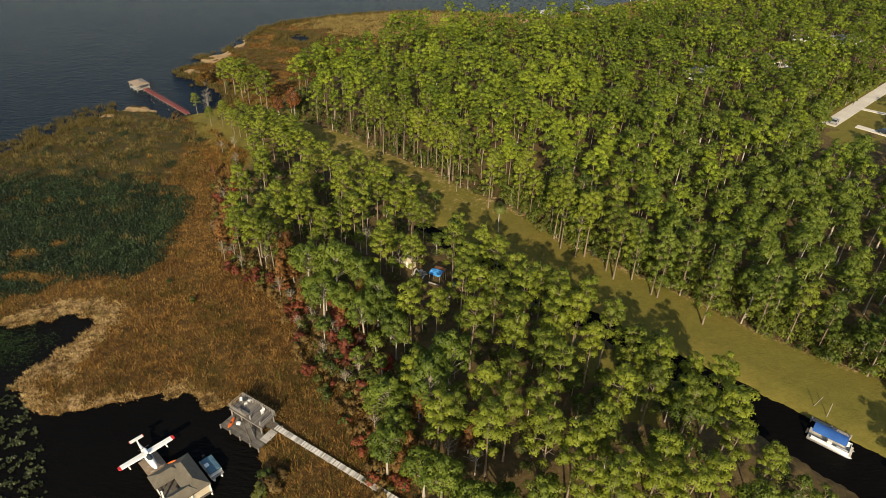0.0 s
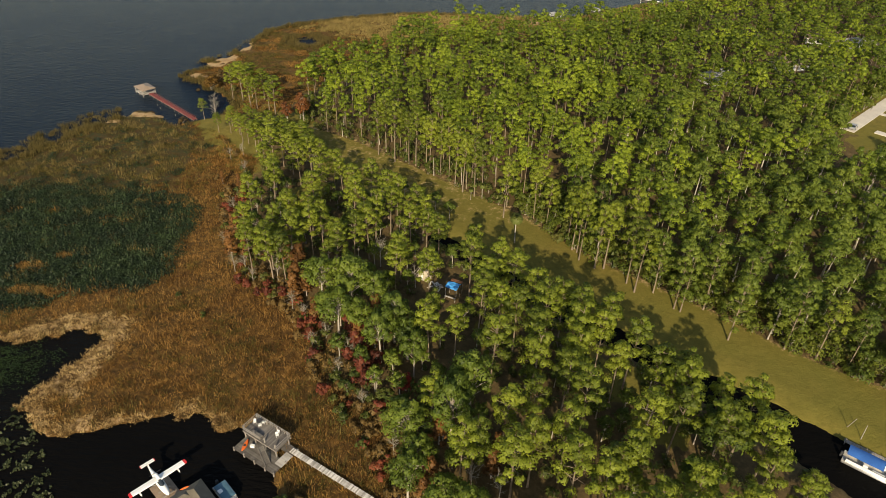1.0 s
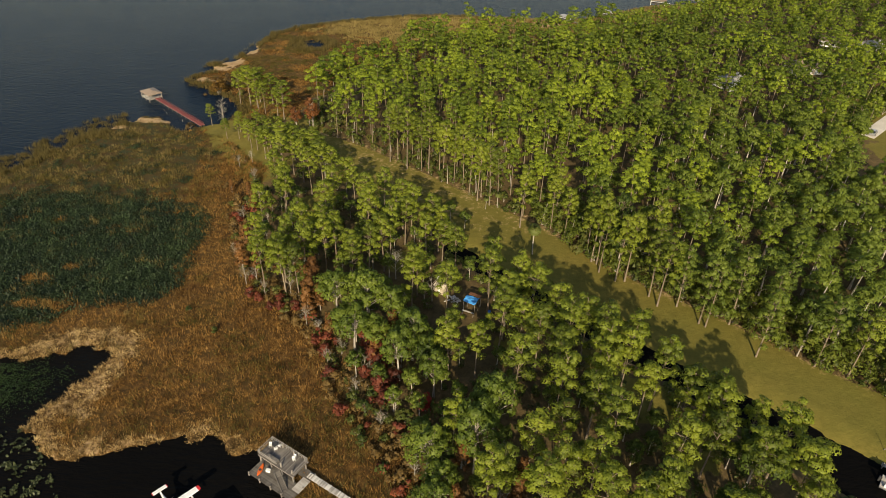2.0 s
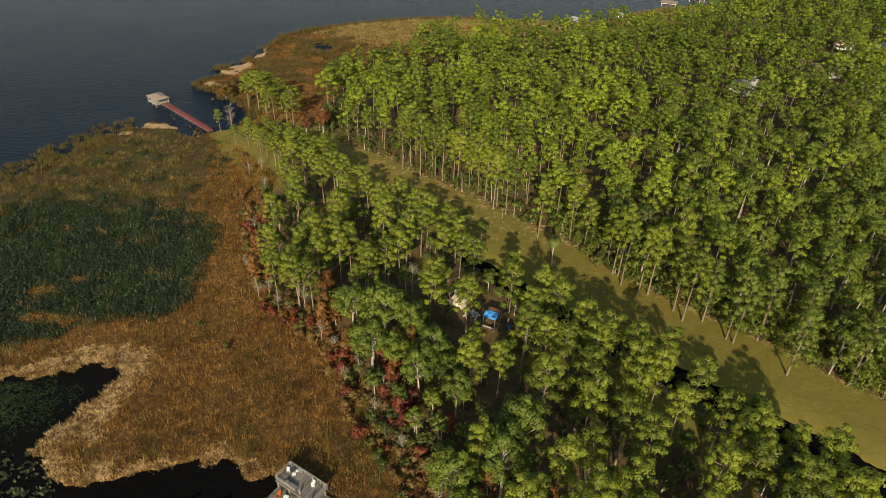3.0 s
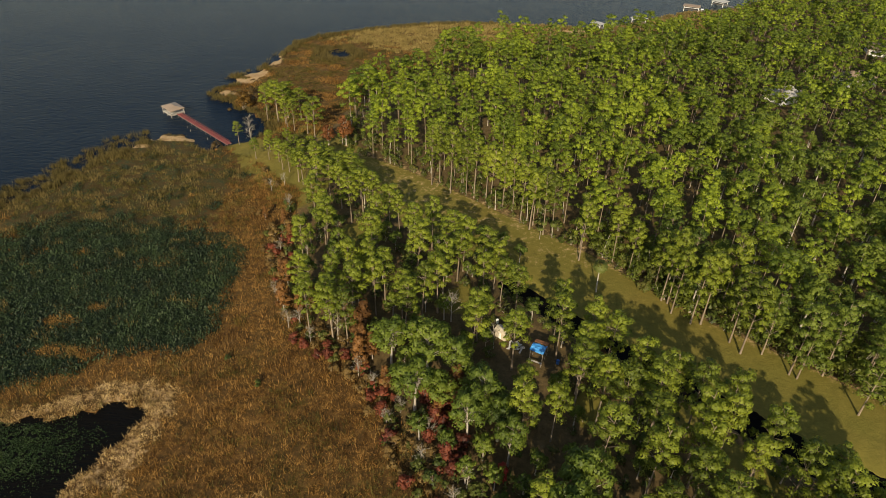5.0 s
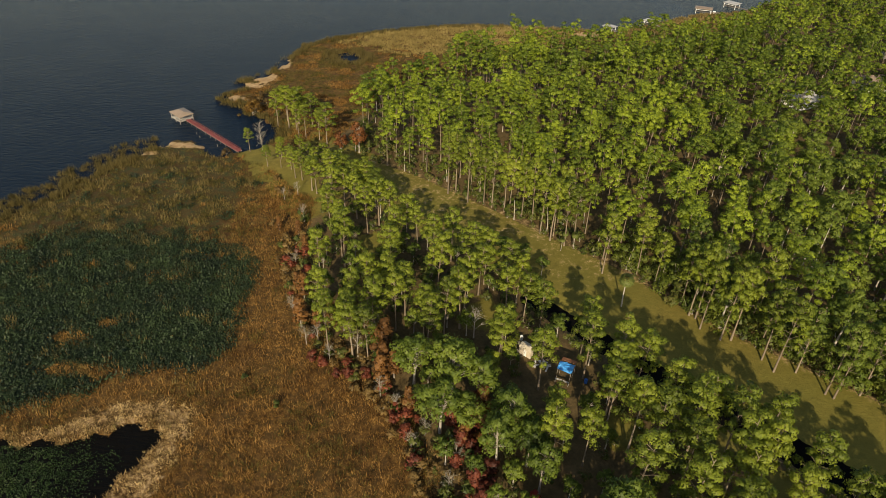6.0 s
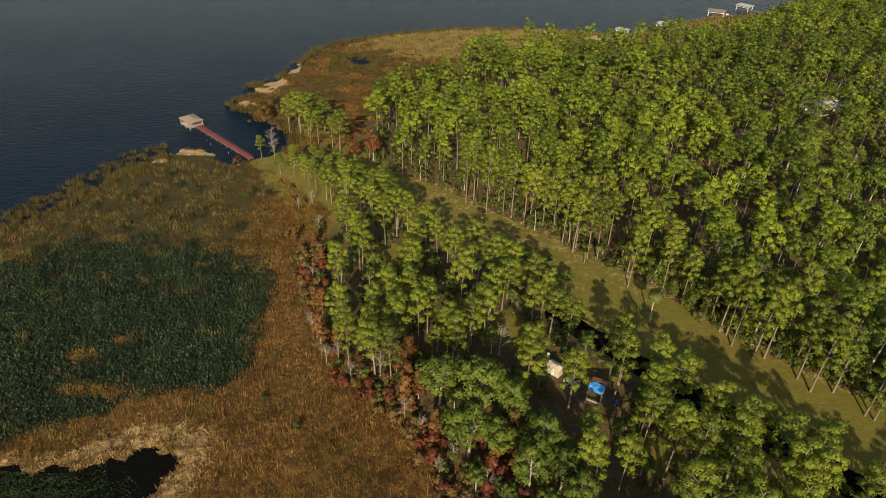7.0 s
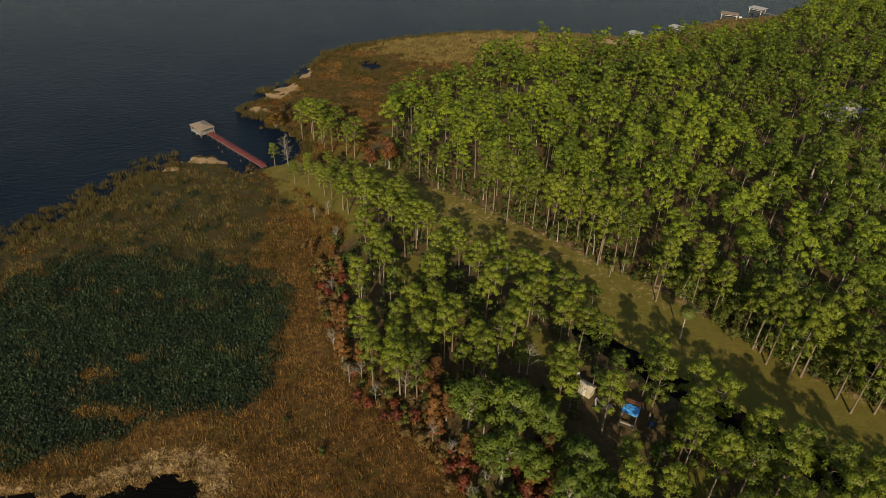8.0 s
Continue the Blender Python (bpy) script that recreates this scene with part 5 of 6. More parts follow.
def pool_dock():
    m = pose(-35.2, 69.9, 0, 0, 0, -31.5)
    dock = thing("boat_dock", m @ Matrix.Diagonal((0.93, 0.97, 1, 1)), "weathered grey wooden boat dock with a roof deck on posts", "dock")
    for i in range(30):
        y = i * 0.19
        opening = 2.7 < y < 4.0   # a slip is left open beside the ramp
        part("plank", boxed(0, 6.7 if opening else 9.4, y, y + 0.17, 0.62, 0.68), DECK_DARK, dock)
    for x in (0.1, 2.5, 4.9, 7.3, 9.3):
        for y in (0.1, 2.75, 5.55):
            part("post", boxed(x - 0.09, x + 0.09, y - 0.09, y + 0.09, -1.6, (0.9 if y < 1 or x > 8 else 3.4)), POST, dock)
    for i in range(38):
        x = i * 0.205
        part("roof_plank", boxed(x, x + 0.185, 2.4, 5.8, 2.46, 2.52), DECK, dock)
    for y in (2.5, 5.7):
        part("beam", boxed(0, 7.8, y - 0.07, y + 0.07, 2.25, 2.455), POST, dock)
    for z in (2.95, 3.38):
        part("railing", boxed(-0.02, 7.8, 5.66, 5.74, z, z + 0.07), POST, dock)
        part("railing", boxed(-0.02, 4.2, 2.46, 2.54, z, z + 0.07), POST, dock)
        part("railing", boxed(-0.02, 0.06, 2.55, 5.65, z, z + 0.07), POST, dock)
        part("railing", boxed(7.72, 7.8, 2.55, 5.65, z, z + 0.07), POST, dock)
    for i in range(14):
        part("baluster", boxed(0.3 + i * 0.55, 0.36 + i * 0.55, 5.68, 5.72, 2.52, 3.38), POST, dock)
    for side in (0.0, 0.95):
        bm = boxed(0, 3.5, 0, 0.06, -0.12, 0.12, turn=pose(4.6, 2.35 - side, 2.4, 0, 30, -22))
        part("stair_stringer", bm, DECK, dock)
    for i in range(12):
        part("stair_tread", boxed(0, 0.26, -0.95, 0, -0.02, 0.02, turn=pose(4.6, 2.38, 2.4, 0, 0, -22) @ Matrix.Translation((0.1 + i * 0.25, 0, -0.05 - i * 0.145))), DECK, dock)
    part("bench", boxed(1.6, 3.9, 2.75, 3.35, 2.52, 2.9, bevel=0.03), DECK_DARK, dock, "dark bench box on the upper deck")
    part("ramp", boxed(8.0, 9.5, 1.6, 4.2, 0.69, 0.75), PALE_DECK, dock)
    up = m @ Matrix.Translation((0, 0, 2.525))
    for x, y, a in ((0.55, 4.5, 40), (0.95, 5.3, 160), (1.75, 5.25, 200), (1.7, 4.4, -30), (5.1, 4.9, 10), (5.35, 4.55, 60)):
        garden_chair(up @ pose(x, y, 0, 0, 0, a) @ Matrix.Scale(0.76, 4))
    t = thing("garden_table", up @ pose(1.25, 4.85, 0), "round dark garden table on the upper deck", "table")
    part("tabletop", rod((0, 0, 0.70), (0, 0, 0.74), 0.48, sides=20), DARK, t)
    part("leg", rod((0, 0, 0), (0, 0, 0.70), 0.05), DARK, t)
    part("foot", rod((0, 0, 0), (0, 0, 0.04), 0.28, sides=12), DARK, t)
    k = thing("kayak", m @ pose(1.3, 1.35, 0.685, 0, 0, 112) @ Matrix.Diagonal((0.8, 0.9, 1, 1)), "orange-red plastic kayak lying on the lower deck", "kayak")
    rings = []
    for i in range(11):
        s = i / 10 * 2 - 1
        wd, ht = 0.36 * (1 - abs(s) ** 2.4) + 0.015, 0.17 * (1 - 0.75 * abs(s) ** 3)
        rings.append([(s * 1.5, wd * math.cos(a), 0.18 + 0.12 * s * s + ht * math.sin(a)) for a in np.linspace(0, 2 * math.pi, 10, endpoint=False)])
    part("hull", loft(rings), ORANGE, k, smooth=True)
    part("cockpit_rim", rod((-0.1, 0, 0.30), (-0.1, 0, 0.37), 0.27, 0.24, 14), DARK, k)
    b = thing("cooler_box", m @ pose(2.4, 1.9, 0.685, 0, 0, 20), "white cooler box on the lower deck", "box")
    part("body", boxed(-0.35, 0.35, -0.22, 0.22, 0, 0.36, bevel=0.03), WHITE, b)
    part("lid", boxed(-0.37, 0.37, -0.24, 0.24, 0.362, 0.44, bevel=0.03), WHITE, b)
    walk_m = m @ Matrix.Translation((7.9, 4.75, 0))
    path = thing("boardwalk", walk_m, "narrow boardwalk of bleached grey boards across the marsh", "boardwalk")
    n, gap = 118, 0.22
    for i in range(n):
        part("plank", boxed(i * gap, i * gap + 0.19, -0.46 + rnd.uniform(-0.03, 0.03), 0.46 + rnd.uniform(-0.03, 0.03), 0.84, 0.90), PALE_DECK, path)
    for y in (-0.36, 0.36):
        part("beam", boxed(0, n * gap, y - 0.06, y + 0.06, 0.66, 0.836), POST, path)
    for i in range(12):
        for y in (-0.38, 0.38):
            part("post", boxed(i * 2.2, i * 2.2 + 0.12, y - 0.06, y + 0.06, -0.8, 0.834), POST, path)


pool_dock()


# ---- the floating dock, the seaplane and the boathouse ----
def airfoil(chord, thick, x, y, z):
    pts = []
    for s in (0.0, 0.15, 0.4, 0.75, 1.0, 0.75, 0.4, 0.15):
        pts.append(s)
    up = [0.0, 0.6, 0.5, 0.25, 0.02, -0.15, -0.3, -0.3]
    return [(x + (0.35 - s) * chord, y, z + u * thick) for s, u in zip(pts, up)]


def seaplane():
    p = thing("seaplane", pose(-43.9, 62.9, 0.62, 0, 0, -43), "small white seaplane with red wing tips on a floating dock", "seaplane")
    rings = []
    for x, w_, h, z in ((3.0, 0.10, 0.10, 0.75), (2.7, 0.30, 0.30, 0.78), (2.0, 0.46, 0.45, 0.80), (1.0, 0.55, 0.60, 0.90), (0.0, 0.55, 0.68, 0.98), (-1.0, 0.42, 0.50, 1.0), (-2.2, 0.22, 0.28, 1.08), (-3.4, 0.10, 0.14, 1.2)):
        rings.append([(x, w_ * math.cos(a), z + h * math.sin(a)) for a in np.linspace(0, 2 * math.pi, 12, endpoint=False)])
    part("fuselage", loft(rings), WHITE, p, smooth=True)
    rings = [[(x, w_ * math.cos(a), z + h * math.sin(a)) for a in np.linspace(0, 2 * math.pi, 10, endpoint=False)] for x, w_, h, z in ((1.65, 0.05, 0.05, 1.2), (1.2, 0.36, 0.3, 1.36), (0.5, 0.40, 0.42, 1.42), (0.0, 0.3, 0.3, 1.5), (-0.4, 0.05, 0.05, 1.55))]
    part("windscreen", loft(rings), GLASS_DARK, p, "dark cabin glass", smooth=True)
    part("wing", loft([airfoil(0.98, 0.13, 0.25, -3.948, 1.783), airfoil(1.12, 0.16, 0.25, 0, 1.70), airfoil(0.98, 0.13, 0.25, 3.948, 1.783)]), WHITE, p)
    for s in (-1, 1):
        part("wing_tip", loft([airfoil(0.98, 0.13, 0.25, s * 3.95, 1.783), airfoil(0.9, 0.12, 0.25, s * 4.2, 1.79), airfoil(0.6, 0.08, 0.2, s * 4.35, 1.8)]), RED_PAINT, p, "red wing tip")
        part("wing_float", loft([[(0.25 + x, s * 2.9 + 0.12 * k * math.cos(a), 1.1 + 0.1 * k * math.sin(a)) for a in np.linspace(0, 2 * math.pi, 8, endpoint=False)] for x, k in ((0.6, 0.2), (0.3, 1), (-0.3, 1), (-0.6, 0.2))]), WHITE, p)
        part("strut", rod((0.25, s * 2.9, 1.18), (0.2, s * 2.9, 1.72), 0.03), METAL, p)
        part("wing_strut", rod((0.3, s * 0.5, 0.9), (0.25, s * 2.0, 1.70), 0.035), METAL, p)
        part("stabiliser_tip", boxed(-3.5, -3.0, s * 1.07 - 0.045, s * 1.07 + 0.045, 1.94, 2.0), RED_PAINT, p, "red stabiliser tip")
    part("stabiliser", boxed(-3.55, -2.95, -1.02, 1.02, 1.93, 2.01, bevel=0.02), WHITE, p)
    part("fin", loft([[(-2.6, -0.05, 1.15), (-3.5, -0.03, 1.15), (-3.5, 0.03, 1.15), (-2.6, 0.05, 1.15)], [(-3.0, -0.04, 1.93), (-3.65, -0.03, 1.93), (-3.65, 0.03, 1.93), (-3.0, 0.04, 1.93)]]), WHITE, p)
    part("engine", loft([[(x, w_ * math.cos(a), 2.15 + w_ * math.sin(a)) for a in np.linspace(0, 2 * math.pi, 10, endpoint=False)] for x, w_ in ((0.7, 0.1), (0.5, 0.24), (-0.3, 0.26), (-0.7, 0.1))]), WHITE, p, smooth=True)
    part("engine_pylon", boxed(-0.25, 0.35, -0.06, 0.06, 1.72, 2.0), WHITE, p)
    part("propeller", boxed(-0.74, -0.70, -0.85, 0.85, 2.11, 2.19), DARK, p)


seaplane()


def floating_dock():
    d = thing("floating_dock", pose(-43.0, 62.2, 0, 0, 0, -43), "tan floating dock carrying the seaplane", "dock")
    for i in range(15):
        part("plank", boxed(-1.9 + i * 0.26, -1.9 + i * 0.26 + 0.24, -1.5, 1.5, 0.42, 0.48), TAN_ROOF, d)
    for y in (-1.1, 0, 1.1):
        part("pontoon", boxed(-1.9, 1.95, y - 0.3, y + 0.3, -0.25, 0.414, bevel=0.05), DARK, d)
    part("cradle", boxed(-0.2, 0.0, -0.9, 0.9, 0.484, 0.66), POST, d)
    part("cradle", boxed(1.0, 1.2, -0.9, 0.9, 0.484, 0.66), POST, d)
    part("gangway", boxed(1.98, 3.7, -0.6, 0.6, 0.44, 0.5), PALE_DECK, d, "pale gangway to the boathouse")


floating_dock()


def boathouse():
    h = thing("boathouse", pose(-37.0, 58.2, 0, 0, 0, -45), "boathouse on posts with a brown-grey hipped shingle roof", "boathouse")
    part("deck", boxed(-3.6, 3.6, -3.1, 2.9, 0.72, 0.84), DECK, h)
    for x in (-3.4, 0, 3.4):
        for y in (-2.9, 0, 2.7):
            part("post", boxed(x - 0.1, x + 0.1, y - 0.1, y + 0.1, -1.6, 2.6), WHITE, h)
    part("roof", hip_roof(-3.6, 3.6, -0.6, 2.9, 2.6, 1.05, 0.14), SHINGLE, h, "brown-grey hipped shingle roof")
    for x0, x1 in ((-3.6, -0.75), (1.4, 3.6)):
        bm = hip_roof(-3.4, 1.2, x0, x1, 2.605, 0.85, 0.14)
        bmesh.ops.transform(bm, matrix=Matrix.Rotation(math.pi / 2, 4, "Z"), verts=bm.verts)
        bmesh.ops.transform(bm, matrix=Matrix.Scale(-1, 4, (1, 0, 0)), verts=bm.verts)
        bmesh.ops.reverse_faces(bm, faces=bm.faces)
        part("roof", bm, SHINGLE, h, "brown-grey hipped shingle roof")
    part("wall", boxed(-3.3, -3.2, -2.8, 2.6, 0.84, 2.6), CREAM, h)
    part("wall", boxed(3.2, 3.3, -2.8, 2.6, 0.84, 2.6), CREAM, h)
    part("wall", boxed(-3.2, 3.2, 2.5, 2.6, 0.84, 2.6), CREAM, h)
    for y in (-3.05,):
        for x0, x1 in ((-3.5, -0.7), (1.3, 3.5)):
            for z in (1.25, 1.75):
                part("railing", boxed(x0, x1, y - 0.04, y + 0.04, z, z + 0.08), WHITE, h)
            for i in range(6):
                part("baluster", boxed(x0 + 0.2 + i * (x1 - x0 - 0.4) / 5, x0 + 0.26 + i * (x1 - x0 - 0.4) / 5, y - 0.03, y + 0.03, 0.84, 1.75), WHITE, h)
    part("walkway", boxed(-0.6, 1.2, -7.5, -3.12, 0.74, 0.82), PALE_DECK, h, "pale walkway boards")
    k = thing("canoe", pose(-39.2, 61.0, 2.85, 4, -14, 20) @ Matrix.Scale(0.72, 4), "orange canoe lying on the boathouse roof edge", "canoe")
    rings = [[(s * 1.0, 0.24 * (1 - abs(s) ** 2.2) * math.cos(a), 0.1 + 0.1 * math.sin(a) * (1 - 0.5 * s * s)) for a in np.linspace(0, 2 * math.pi, 8, endpoint=False)] for s in np.linspace(-0.98, 0.98, 8)]
    part("hull", loft(rings), ORANGE, k, smooth=True)


boathouse()


def tube_hull(p, y, x0, x1, r=0.32):
    rings = [[(x, y + r * k * math.cos(a), 0.12 + r * k * math.sin(a)) for a in np.linspace(0, 2 * math.pi, 12, endpoint=False)] for x, k in ((x0, 0.75), (x0 + 0.1, 1), (x1 - 0.9, 1), (x1 - 0.35, 0.7), (x1, 0.12))]
    part("pontoon", loft(rings), METAL, p, smooth=True)


def pontoon_boat(m, length, width, canopy, cover, label, open_top=True):
    p = thing("pontoon_boat", m, label, "boat")
    for y in (-width / 2 + 0.4, width / 2 - 0.4):
        tube_hull(p, y, -length / 2, length / 2 + 0.3)
    part("deck", boxed(-length / 2, length / 2, -width / 2, width / 2, 0.46, 0.54, bevel=0.02), PALE_DECK, p)
    for y in (-width / 2 + 0.06, width / 2 - 0.06):
        part("side_panel", boxed(-length / 2 + 0.5, length / 2 - 0.4, y - 0.03, y + 0.03, 0.545, 1.15, bevel=0.01), WHITE, p)
        part("rail", rod((-length / 2 + 0.5, y, 1.2), (length / 2 - 0.4, y, 1.2), 0.03), METAL, p)
    part("front_panel", boxed(length / 2 - 0.46, length / 2 - 0.40, -width / 2 + 0.1, width / 2 - 0.1, 0.545, 1.15), WHITE, p)
    for x0, x1, y0, y1 in ((-length / 2 + 0.6, -length / 2 + 2.4, width / 2 - 0.75, width / 2 - 0.12), (length / 2 - 2.4, length / 2 - 0.6, -width / 2 + 0.12, -width / 2 + 0.75), (length / 2 - 2.0, length / 2 - 0.6, width / 2 - 0.75, width / 2 - 0.12)):
        part("bench_seat", boxed(x0, x1, y0, y1, 0.545, 0.98, bevel=0.05), cover, p)
    part("console", boxed(-0.5, 0.2, -width / 2 + 0.15, -width / 2 + 0.8, 0.545, 1.45, bevel=0.05), WHITE, p)
    part("outboard_motor", boxed(-length / 2 - 0.45, -length / 2 - 0.02, -0.22, 0.22, 0.1, 1.15, bevel=0.08), DARK, p)
    if canopy:
        rings = [[(x, y, 2.15 + 0.28 * (1 - (2 * y / width) ** 2) * k) for y in np.linspace(-width / 2 + 0.1, width / 2 - 0.1, 7)] + [(x, y, 2.10 + 0.28 * (1 - (2 * y / width) ** 2) * k) for y in np.linspace(width / 2 - 0.1, -width / 2 + 0.1, 7)]
                 for x, k in ((-length / 2 + 0.3, 0.8), (-length / 4, 1), (0, 0.93), (length / 4, 1), (length / 2 - 1.2, 0.8))]
        part("canopy", loft(rings), canopy, p, "blue canvas canopy")
        for x in (-length / 2 + 0.5, length / 2 - 1.4):
            for y in (-width / 2 + 0.12, width / 2 - 0.12):
                part("canopy_pole", rod((x, y, 1.15), (x, y, 2.14), 0.025, sides=6), METAL, p)


pontoon_boat(pose(64.3, 70.9, 0, 0, 0, -38), 6.6, 2.6, BLUE, WHITE, "white pontoon boat with a blue canvas canopy moored in the canal")
pontoon_boat(pose(-34.1, 62.0, 0, 0, 0, -45), 4.2, 2.0, None, BLUE_GREY, "small blue-grey covered pontoon boat beside the boathouse")
cover = thing("boat_cover", pose(-34.1, 62.0, 1.26, 0, 0, -45), "blue-grey cover stretched over the small boat", "boat cover")
part("sheet", loft([[(x, y, 0.02 + 0.16 * math.sin(3.1 * (y + 0.9) / 1.8) * k) for y in np.linspace(-0.9, 0.9, 7)] + [(x, y, 0.0) for y in np.linspace(0.9, -0.9, 7)] for x, k in ((-1.5, 0.5), (-0.6, 1.0), (0.3, 0.7), (1.2, 1.0), (1.7, 0.4))]), BLUE_GREY, cover)


def mooring_stage():
    s = thing("mooring_stage", pose(65.6, 73.6, 0, 0, 0, -38), "narrow wooden mooring stage along the canal bank", "dock")
    for i in range(16):
        part("plank", boxed(-3.2 + i * 0.4, -3.2 + i * 0.4 + 0.37, 0, 0.8, 0.55, 0.6), POST, s)
    for x in (-3.0, 0.0, 3.0):
        part("post", rod((x, 0.1, -1.2), (x, 0.1, 1.3), 0.09), POST, s)
    for x, y, tilt in ((65.0, 78.6, 14), (66.2, 76.2, -8)):
        g = ground_z(x, y)
        o = thing("leaning_post", pose(x, y, g - 0.3, tilt, 4, 0), "thin leaning wooden post in the grass", "post", "posts on the bank")
        part("post", rod((0, 0, 0), (0, 0, 3.2), 0.07, 0.05), POST, o)


mooring_stage()


# ---- sheds and clutter in the grove ----
def shed():
    g = ground_z(-6, 113)
    s = thing("garden_shed", pose(-7.2, 115.2, g, 0, 0, -40) @ Matrix.Diagonal((0.62, 0.62, 0.75, 1)), "small cream-white shed with a pale roof among the pines", "shed")
    part("wall", boxed(-1.9, 1.9, -1.3, -1.2, 0, 2.2), CREAM, s)
    part("wall", boxed(-1.9, 1.9, 1.2, 1.3, 0, 2.2), CREAM, s)
    part("wall", boxed(-1.9, -1.8, -1.2, 1.2, 0, 2.2), CREAM, s)
    part("wall", boxed(1.8, 1.9, -1.2, 1.2, 0, 2.2), CREAM, s)
    part("door", boxed(-0.45, 0.45, -1.34, -1.304, 0.05, 2.0), WHITE, s)
    part("roof", hip_roof(-2.2, 2.2, -1.6, 1.6, 2.2, 0.7, 0.1, 0.0), CREAM, s, "pale cream roof")
    g = ground_z(-0.5, 111)
    t = thing("tarpaulin_shelter", pose(-1.2, 109.2, g, 0, 0, -25) @ Matrix.Diagonal((0.78, 0.72, 1.05, 1)), "low shelter covered with a bright blue tarpaulin", "shelter")
    rings = []
    r = np.random.RandomState(3)
    for x in np.linspace(-1.7, 1.7, 8):
        top = [(x, y, 3.15 - 0.22 * abs(y) + 0.07 * r.normal()) for y in np.linspace(-1.5, 1.5, 8)]
        rings.append(top + [(a, b, c - 0.03) for a, b, c in top[::-1]])
    part("tarpaulin", loft(rings), TARP, t, "bright blue crumpled tarpaulin")
    for x in (-1.5, 1.5):
        for y in (-1.3, 1.3):
            part("pole", rod((x, y, -0.2), (x, y, 2.8), 0.05), POST, t)
    part("back_roof", boxed(-1.6, 1.6, 1.62, 3.0, 2.7, 2.78, turn=pose(0, 0, 0.3, -8)), RUSTY, t, "rusty sheet roof")
    part("front_shelf", boxed(-1.6, 1.6, -2.1, -1.65, 0.8, 0.86), PALE_DECK, t)
    for x in (-1.5, 1.5):
        part("shelf_leg", boxed(x - 0.05, x + 0.05, -2.05, -1.95, -0.1, 0.8), PALE_DECK, t)
        part("back_pole", rod((x, 2.8, -0.2), (x, 2.8, 2.65), 0.05), POST, t)
    for i in range(9):
        x, y = -4.8 + rnd.uniform(-1.6, 1.6), 112.4 + rnd.uniform(-1.0, 1.0)
        o = thing("board", pose(x, y, ground_z(x, y) + 0.06 + 0.05 * i, rnd.uniform(-6, 6), rnd.uniform(-5, 5), rnd.uniform(0, 180)), "pale weathered board in a heap beside the shed", "board", "heap of boards")
        part("plank", boxed(-rnd.uniform(0.7, 1.2), rnd.uniform(0.7, 1.2), -0.14, 0.14, 0, 0.045), PALE_DECK, o)
    for x, y, mat, words in ((10, 99, WHITE, "white plastic drum on the ground"), (-8, 119, WHITE, "white plastic drum beside the shed"), (2.5, 108.5, BLUE, "blue plastic drum by the shelter")):
        d = thing("drum", pose(x, y, ground_z(x, y)), words, "drum", "drums in the grove")
        part("body", rod((0, 0, 0), (0, 0, 0.85), 0.3, sides=14), mat, d)
        part("lid", rod((0, 0, 0.852), (0, 0, 0.9), 0.28, sides=14), mat, d)


shed()


# ---- far docks on the lake ----
def far_dock(x, y, turn, lx, ly, roof, label, length):
    d = thing("covered_dock", pose(x, y, 0, 0, 0, turn), label, "dock", "docks along the far shore")
    part("deck", boxed(-lx / 2, lx / 2, -ly / 2, ly / 2, 0.9, 1.0), DECK, d)
    for px in (-lx / 2 + 0.3, lx / 2 - 0.3):
        for py in (-ly / 2 + 0.3, ly / 2 - 0.3):
            part("post", boxed(px - 0.12, px + 0.12, py - 0.12, py + 0.12, -1.6, 2.4), WHITE, d)
    part("roof", hip_roof(-lx / 2 - 0.4, lx / 2 + 0.4, -ly / 2 - 0.4, ly / 2 + 0.4, 2.4, 0.5, 0.2, 1.2), roof, d)
    part("rail", boxed(-lx / 2, lx / 2, -ly / 2 - 0.05, -ly / 2 + 0.05, 1.8, 1.95), WHITE, d)
    part("gangway", boxed(lx / 2 + 0.02, lx / 2 + length, -0.7, 0.7, 0.85, 0.95), DECK, d)


far_dock(117, 374, -48, 6.6, 5, GREY_ROOF, "covered boat dock with white posts and grey roof", 12)
far_dock(99, 362, -20, 7.5, 4.4, TAN_ROOF, "low covered boat dock with a tan roof", 4)
far_dock(67, 336, -45, 5.6, 4, GREY_ROOF, "grey-roofed boat dock at the wooded shore", 6)
far_dock(46, 325, -45, 4.8, 3.4, GREY_ROOF, "grey-roofed boat dock half hidden by trees", 6)
boat = thing("motor_boat", pose(104, 361, 0.35, 0, 0, -15), "white motor boat lying at the far dock", "boat")
part("hull", loft([[(x, w_ * math.cos(a), 0.3 + h * math.sin(a)) for a in np.linspace(math.pi, 2 * math.pi, 9)] for x, w_, h in ((-2.8, 0.9, 0.6), (0, 1.05, 0.65), (1.8, 0.8, 0.6), (3.0, 0.08, 0.3))]), WHITE, boat)
part("cabin", boxed(-0.6, 0.8, -0.6, 0.6, 0.32, 0.95, bevel=0.1), WHITE, boat)

# ---- the lane, its drives, cars and houses ----
lane_m = pose(128, 203, 0, 0, 0, 43.5)


def slab(name, m, x0, x1, y0, y1, z0, z1, mat, label, category, kind="structure"):
    me = bpy.data.meshes.new(name)
    bm = boxed(x0, x1, y0, y1, z0, z1)
    bm.to_mesh(me)
    bm.free()
    me.materials.append(mat)
    ob = tagged(new(name, me), label, category, kind=kind)
    ob.matrix_basis = m
    return ob


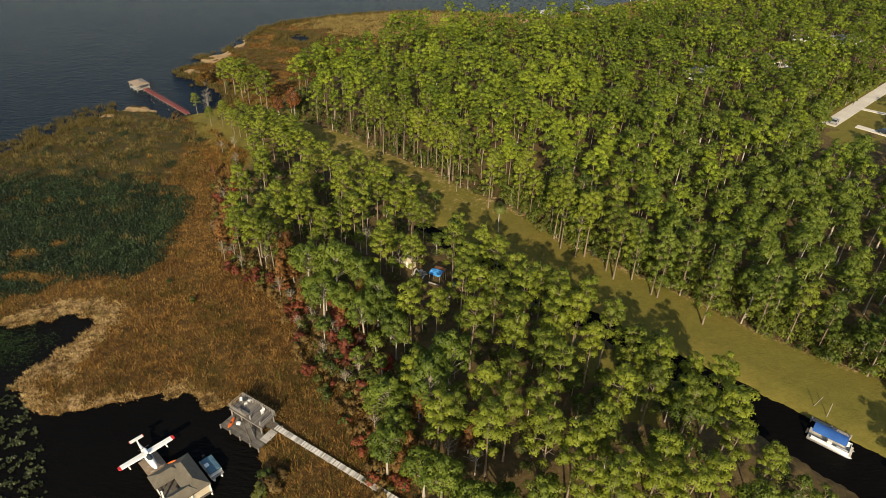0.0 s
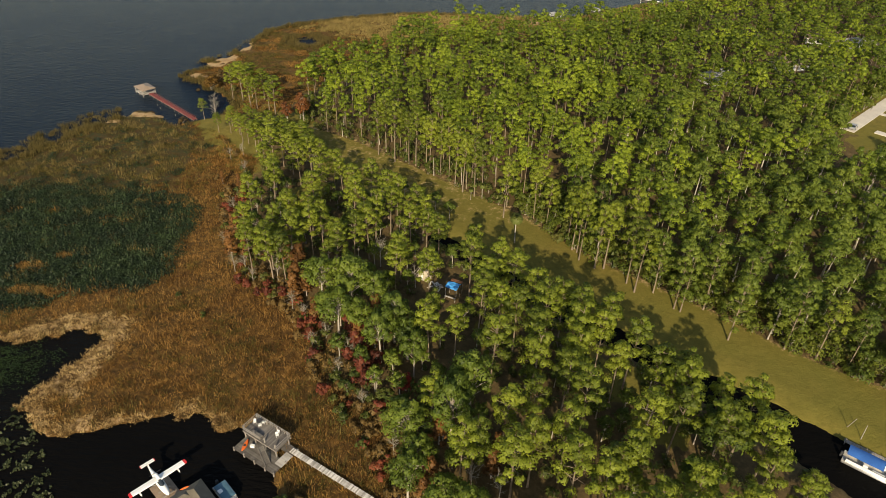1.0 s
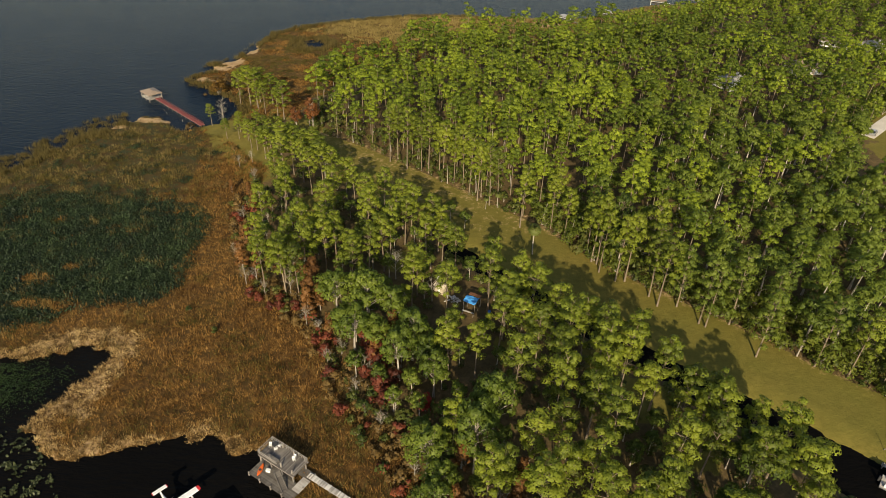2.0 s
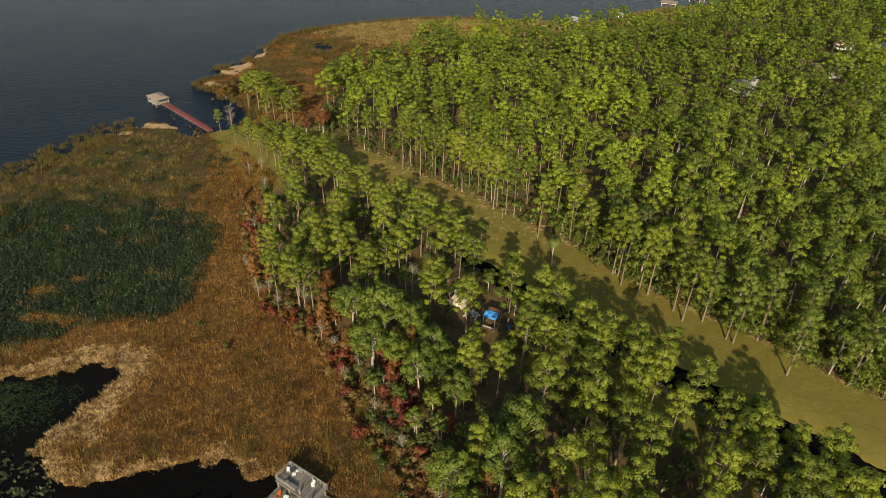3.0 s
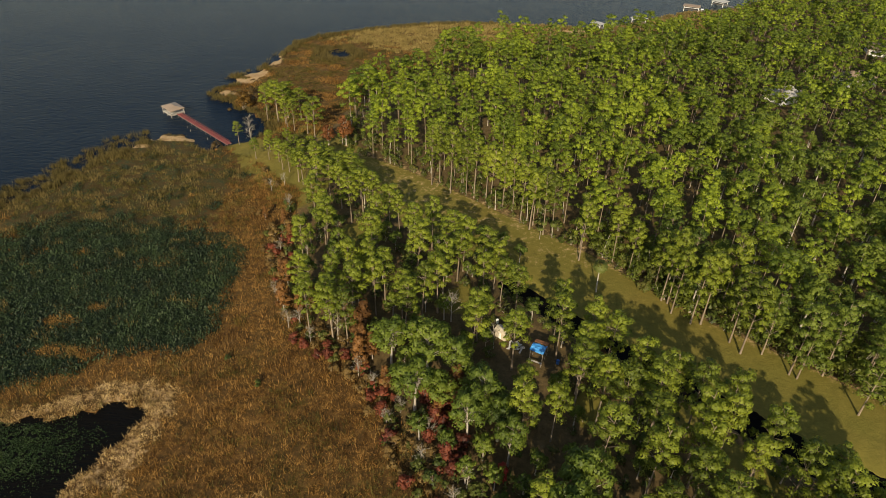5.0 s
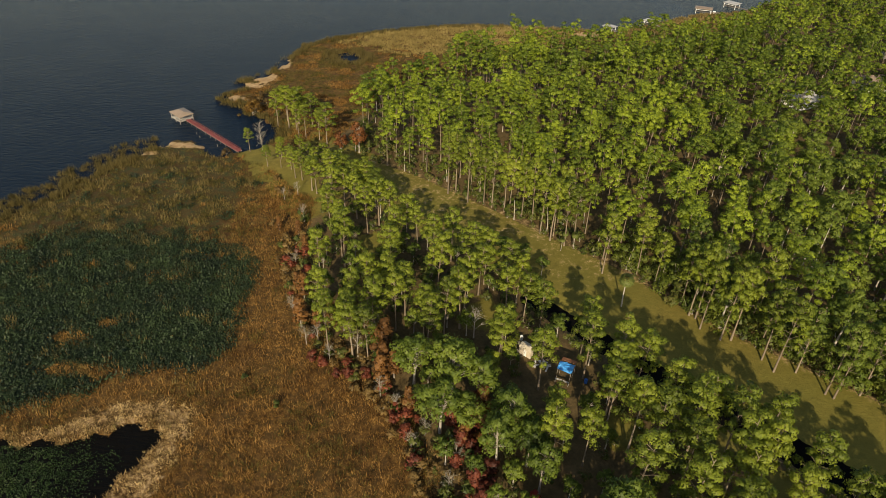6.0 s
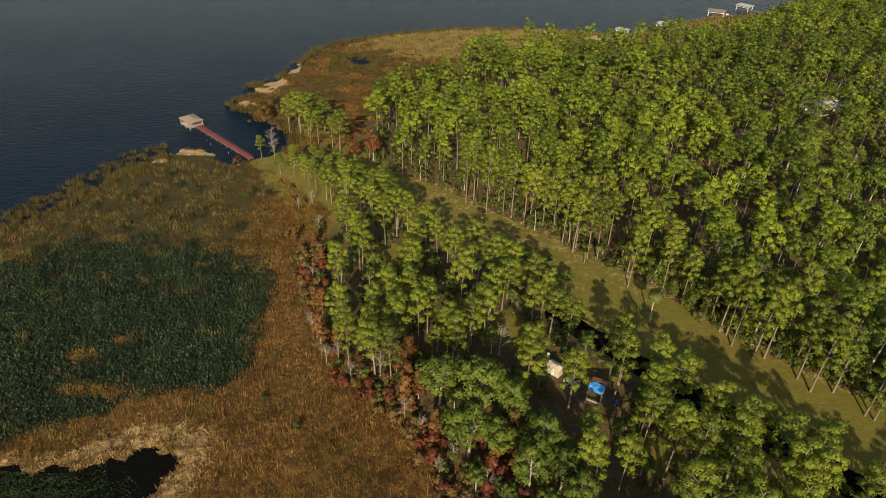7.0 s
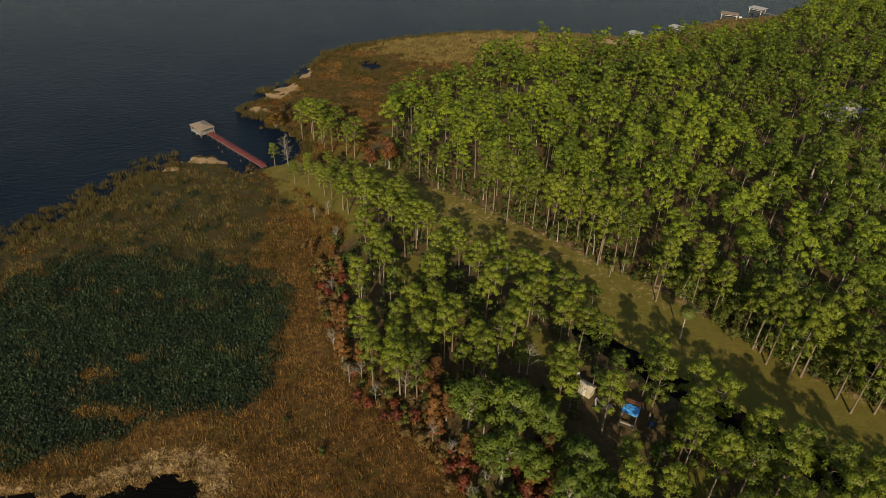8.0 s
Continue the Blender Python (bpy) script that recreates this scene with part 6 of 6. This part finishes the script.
slab("road", lane_m, -3, 150, -1.2, 3.2, 0.2, 1.02, CONCRETE, "pale sandy concrete lane ending among the trees", "road")
slab("driveway", pose(147, 214.5, 0, 0, 0, -33), -4.5, 16, -1.0, 1.0, 0.2, 1.0, CONCRETE, "narrow pale driveway across the lawn", "driveway")
slab("driveway", pose(137, 198.5, 0, 0, 0, -45), -4, 18, -1.4, 1.4, 0.2, 1.01, CONCRETE, "pale driveway with a parked car", "driveway")


def car(m, paint, label):
    c = thing("car", m, label, "car", "parked cars")
    part("body", loft([[(x, y, z) for y, z in ((-0.88, 0.35), (-0.9, 0.75), (-0.75, t), (0.75, t), (0.9, 0.75), (0.88, 0.35))] for x, t in ((-2.2, 0.85), (-2.1, 0.98), (1.0, 0.98), (2.0, 0.85), (2.25, 0.7))]), paint, c)
    part("cabin", loft([[(-1.9, -0.75, 0.97), (-1.9, 0.75, 0.97), (-1.4, 0.6, 1.45), (-1.4, -0.6, 1.45)], [(1.0, -0.75, 0.97), (1.0, 0.75, 0.97), (0.2, 0.6, 1.47), (0.2, -0.6, 1.47)]]), GLASS_DARK, c)
    part("roof", boxed(-1.4, 0.2, -0.6, 0.6, 1.475, 1.51), paint, c)
    for x in (-1.35, 1.4):
        for y in (-0.9, 0.9):
            wh = part("wheel", rod((x, y - 0.1, 0.32), (x, y + 0.1, 0.32), 0.32, sides=14), DARK, c)
            part("rim", rod((x, y - 0.105, 0.32), (x, y + 0.105, 0.32), 0.18, sides=10), METAL, wh)


car(lane_m @ pose(0.2, 0.4, 1.02, 0, 0, 8), CAR_PAINT, "silver car parked at the end of the lane")
car(pose(140.5, 195.5, 1.01, 0, 0, -45), CAR_DARK, "dark blue car parked on the driveway")


def house(x, y, turn, roof, k):
    h = thing("house", pose(x, y, 0.7, 0, 0, turn), ("low house with a pale grey roof half hidden by trees", "low house with white walls and tan roof among trees")[k], "house", "houses by the lane")
    for a in ((-6, 6, -4, -3.8), (-6, 6, 3.8, 4), (-6, -5.8, -3.8, 3.8), (5.8, 6, -3.8, 3.8)):
        part("wall", boxed(*a, 0, 2.8), WHITE, h)
    part("roof", hip_roof(-6.7, 6.7, -4.7, 4.7, 2.8, 2.0, 0.2), roof, h)
    for wx_ in (-4, -1.2, 3.6):
        w_ = part("window", boxed(wx_ - 0.6, wx_ + 0.6, -4.03, -4.003, 1.0, 2.2), GLASS_DARK, h)
        part("sill", boxed(wx_ - 0.7, wx_ + 0.7, -4.12, -4.034, 0.92, 0.99), WHITE, w_)
    part("door", boxed(0.7, 1.6, -4.03, -4.003, 0, 2.05), CREAM, h)


for i, (hx, hy, turn) in enumerate(HOUSES):
    house(hx, hy, turn, (GREY_ROOF, TAN_ROOF)[i % 2], i % 2)
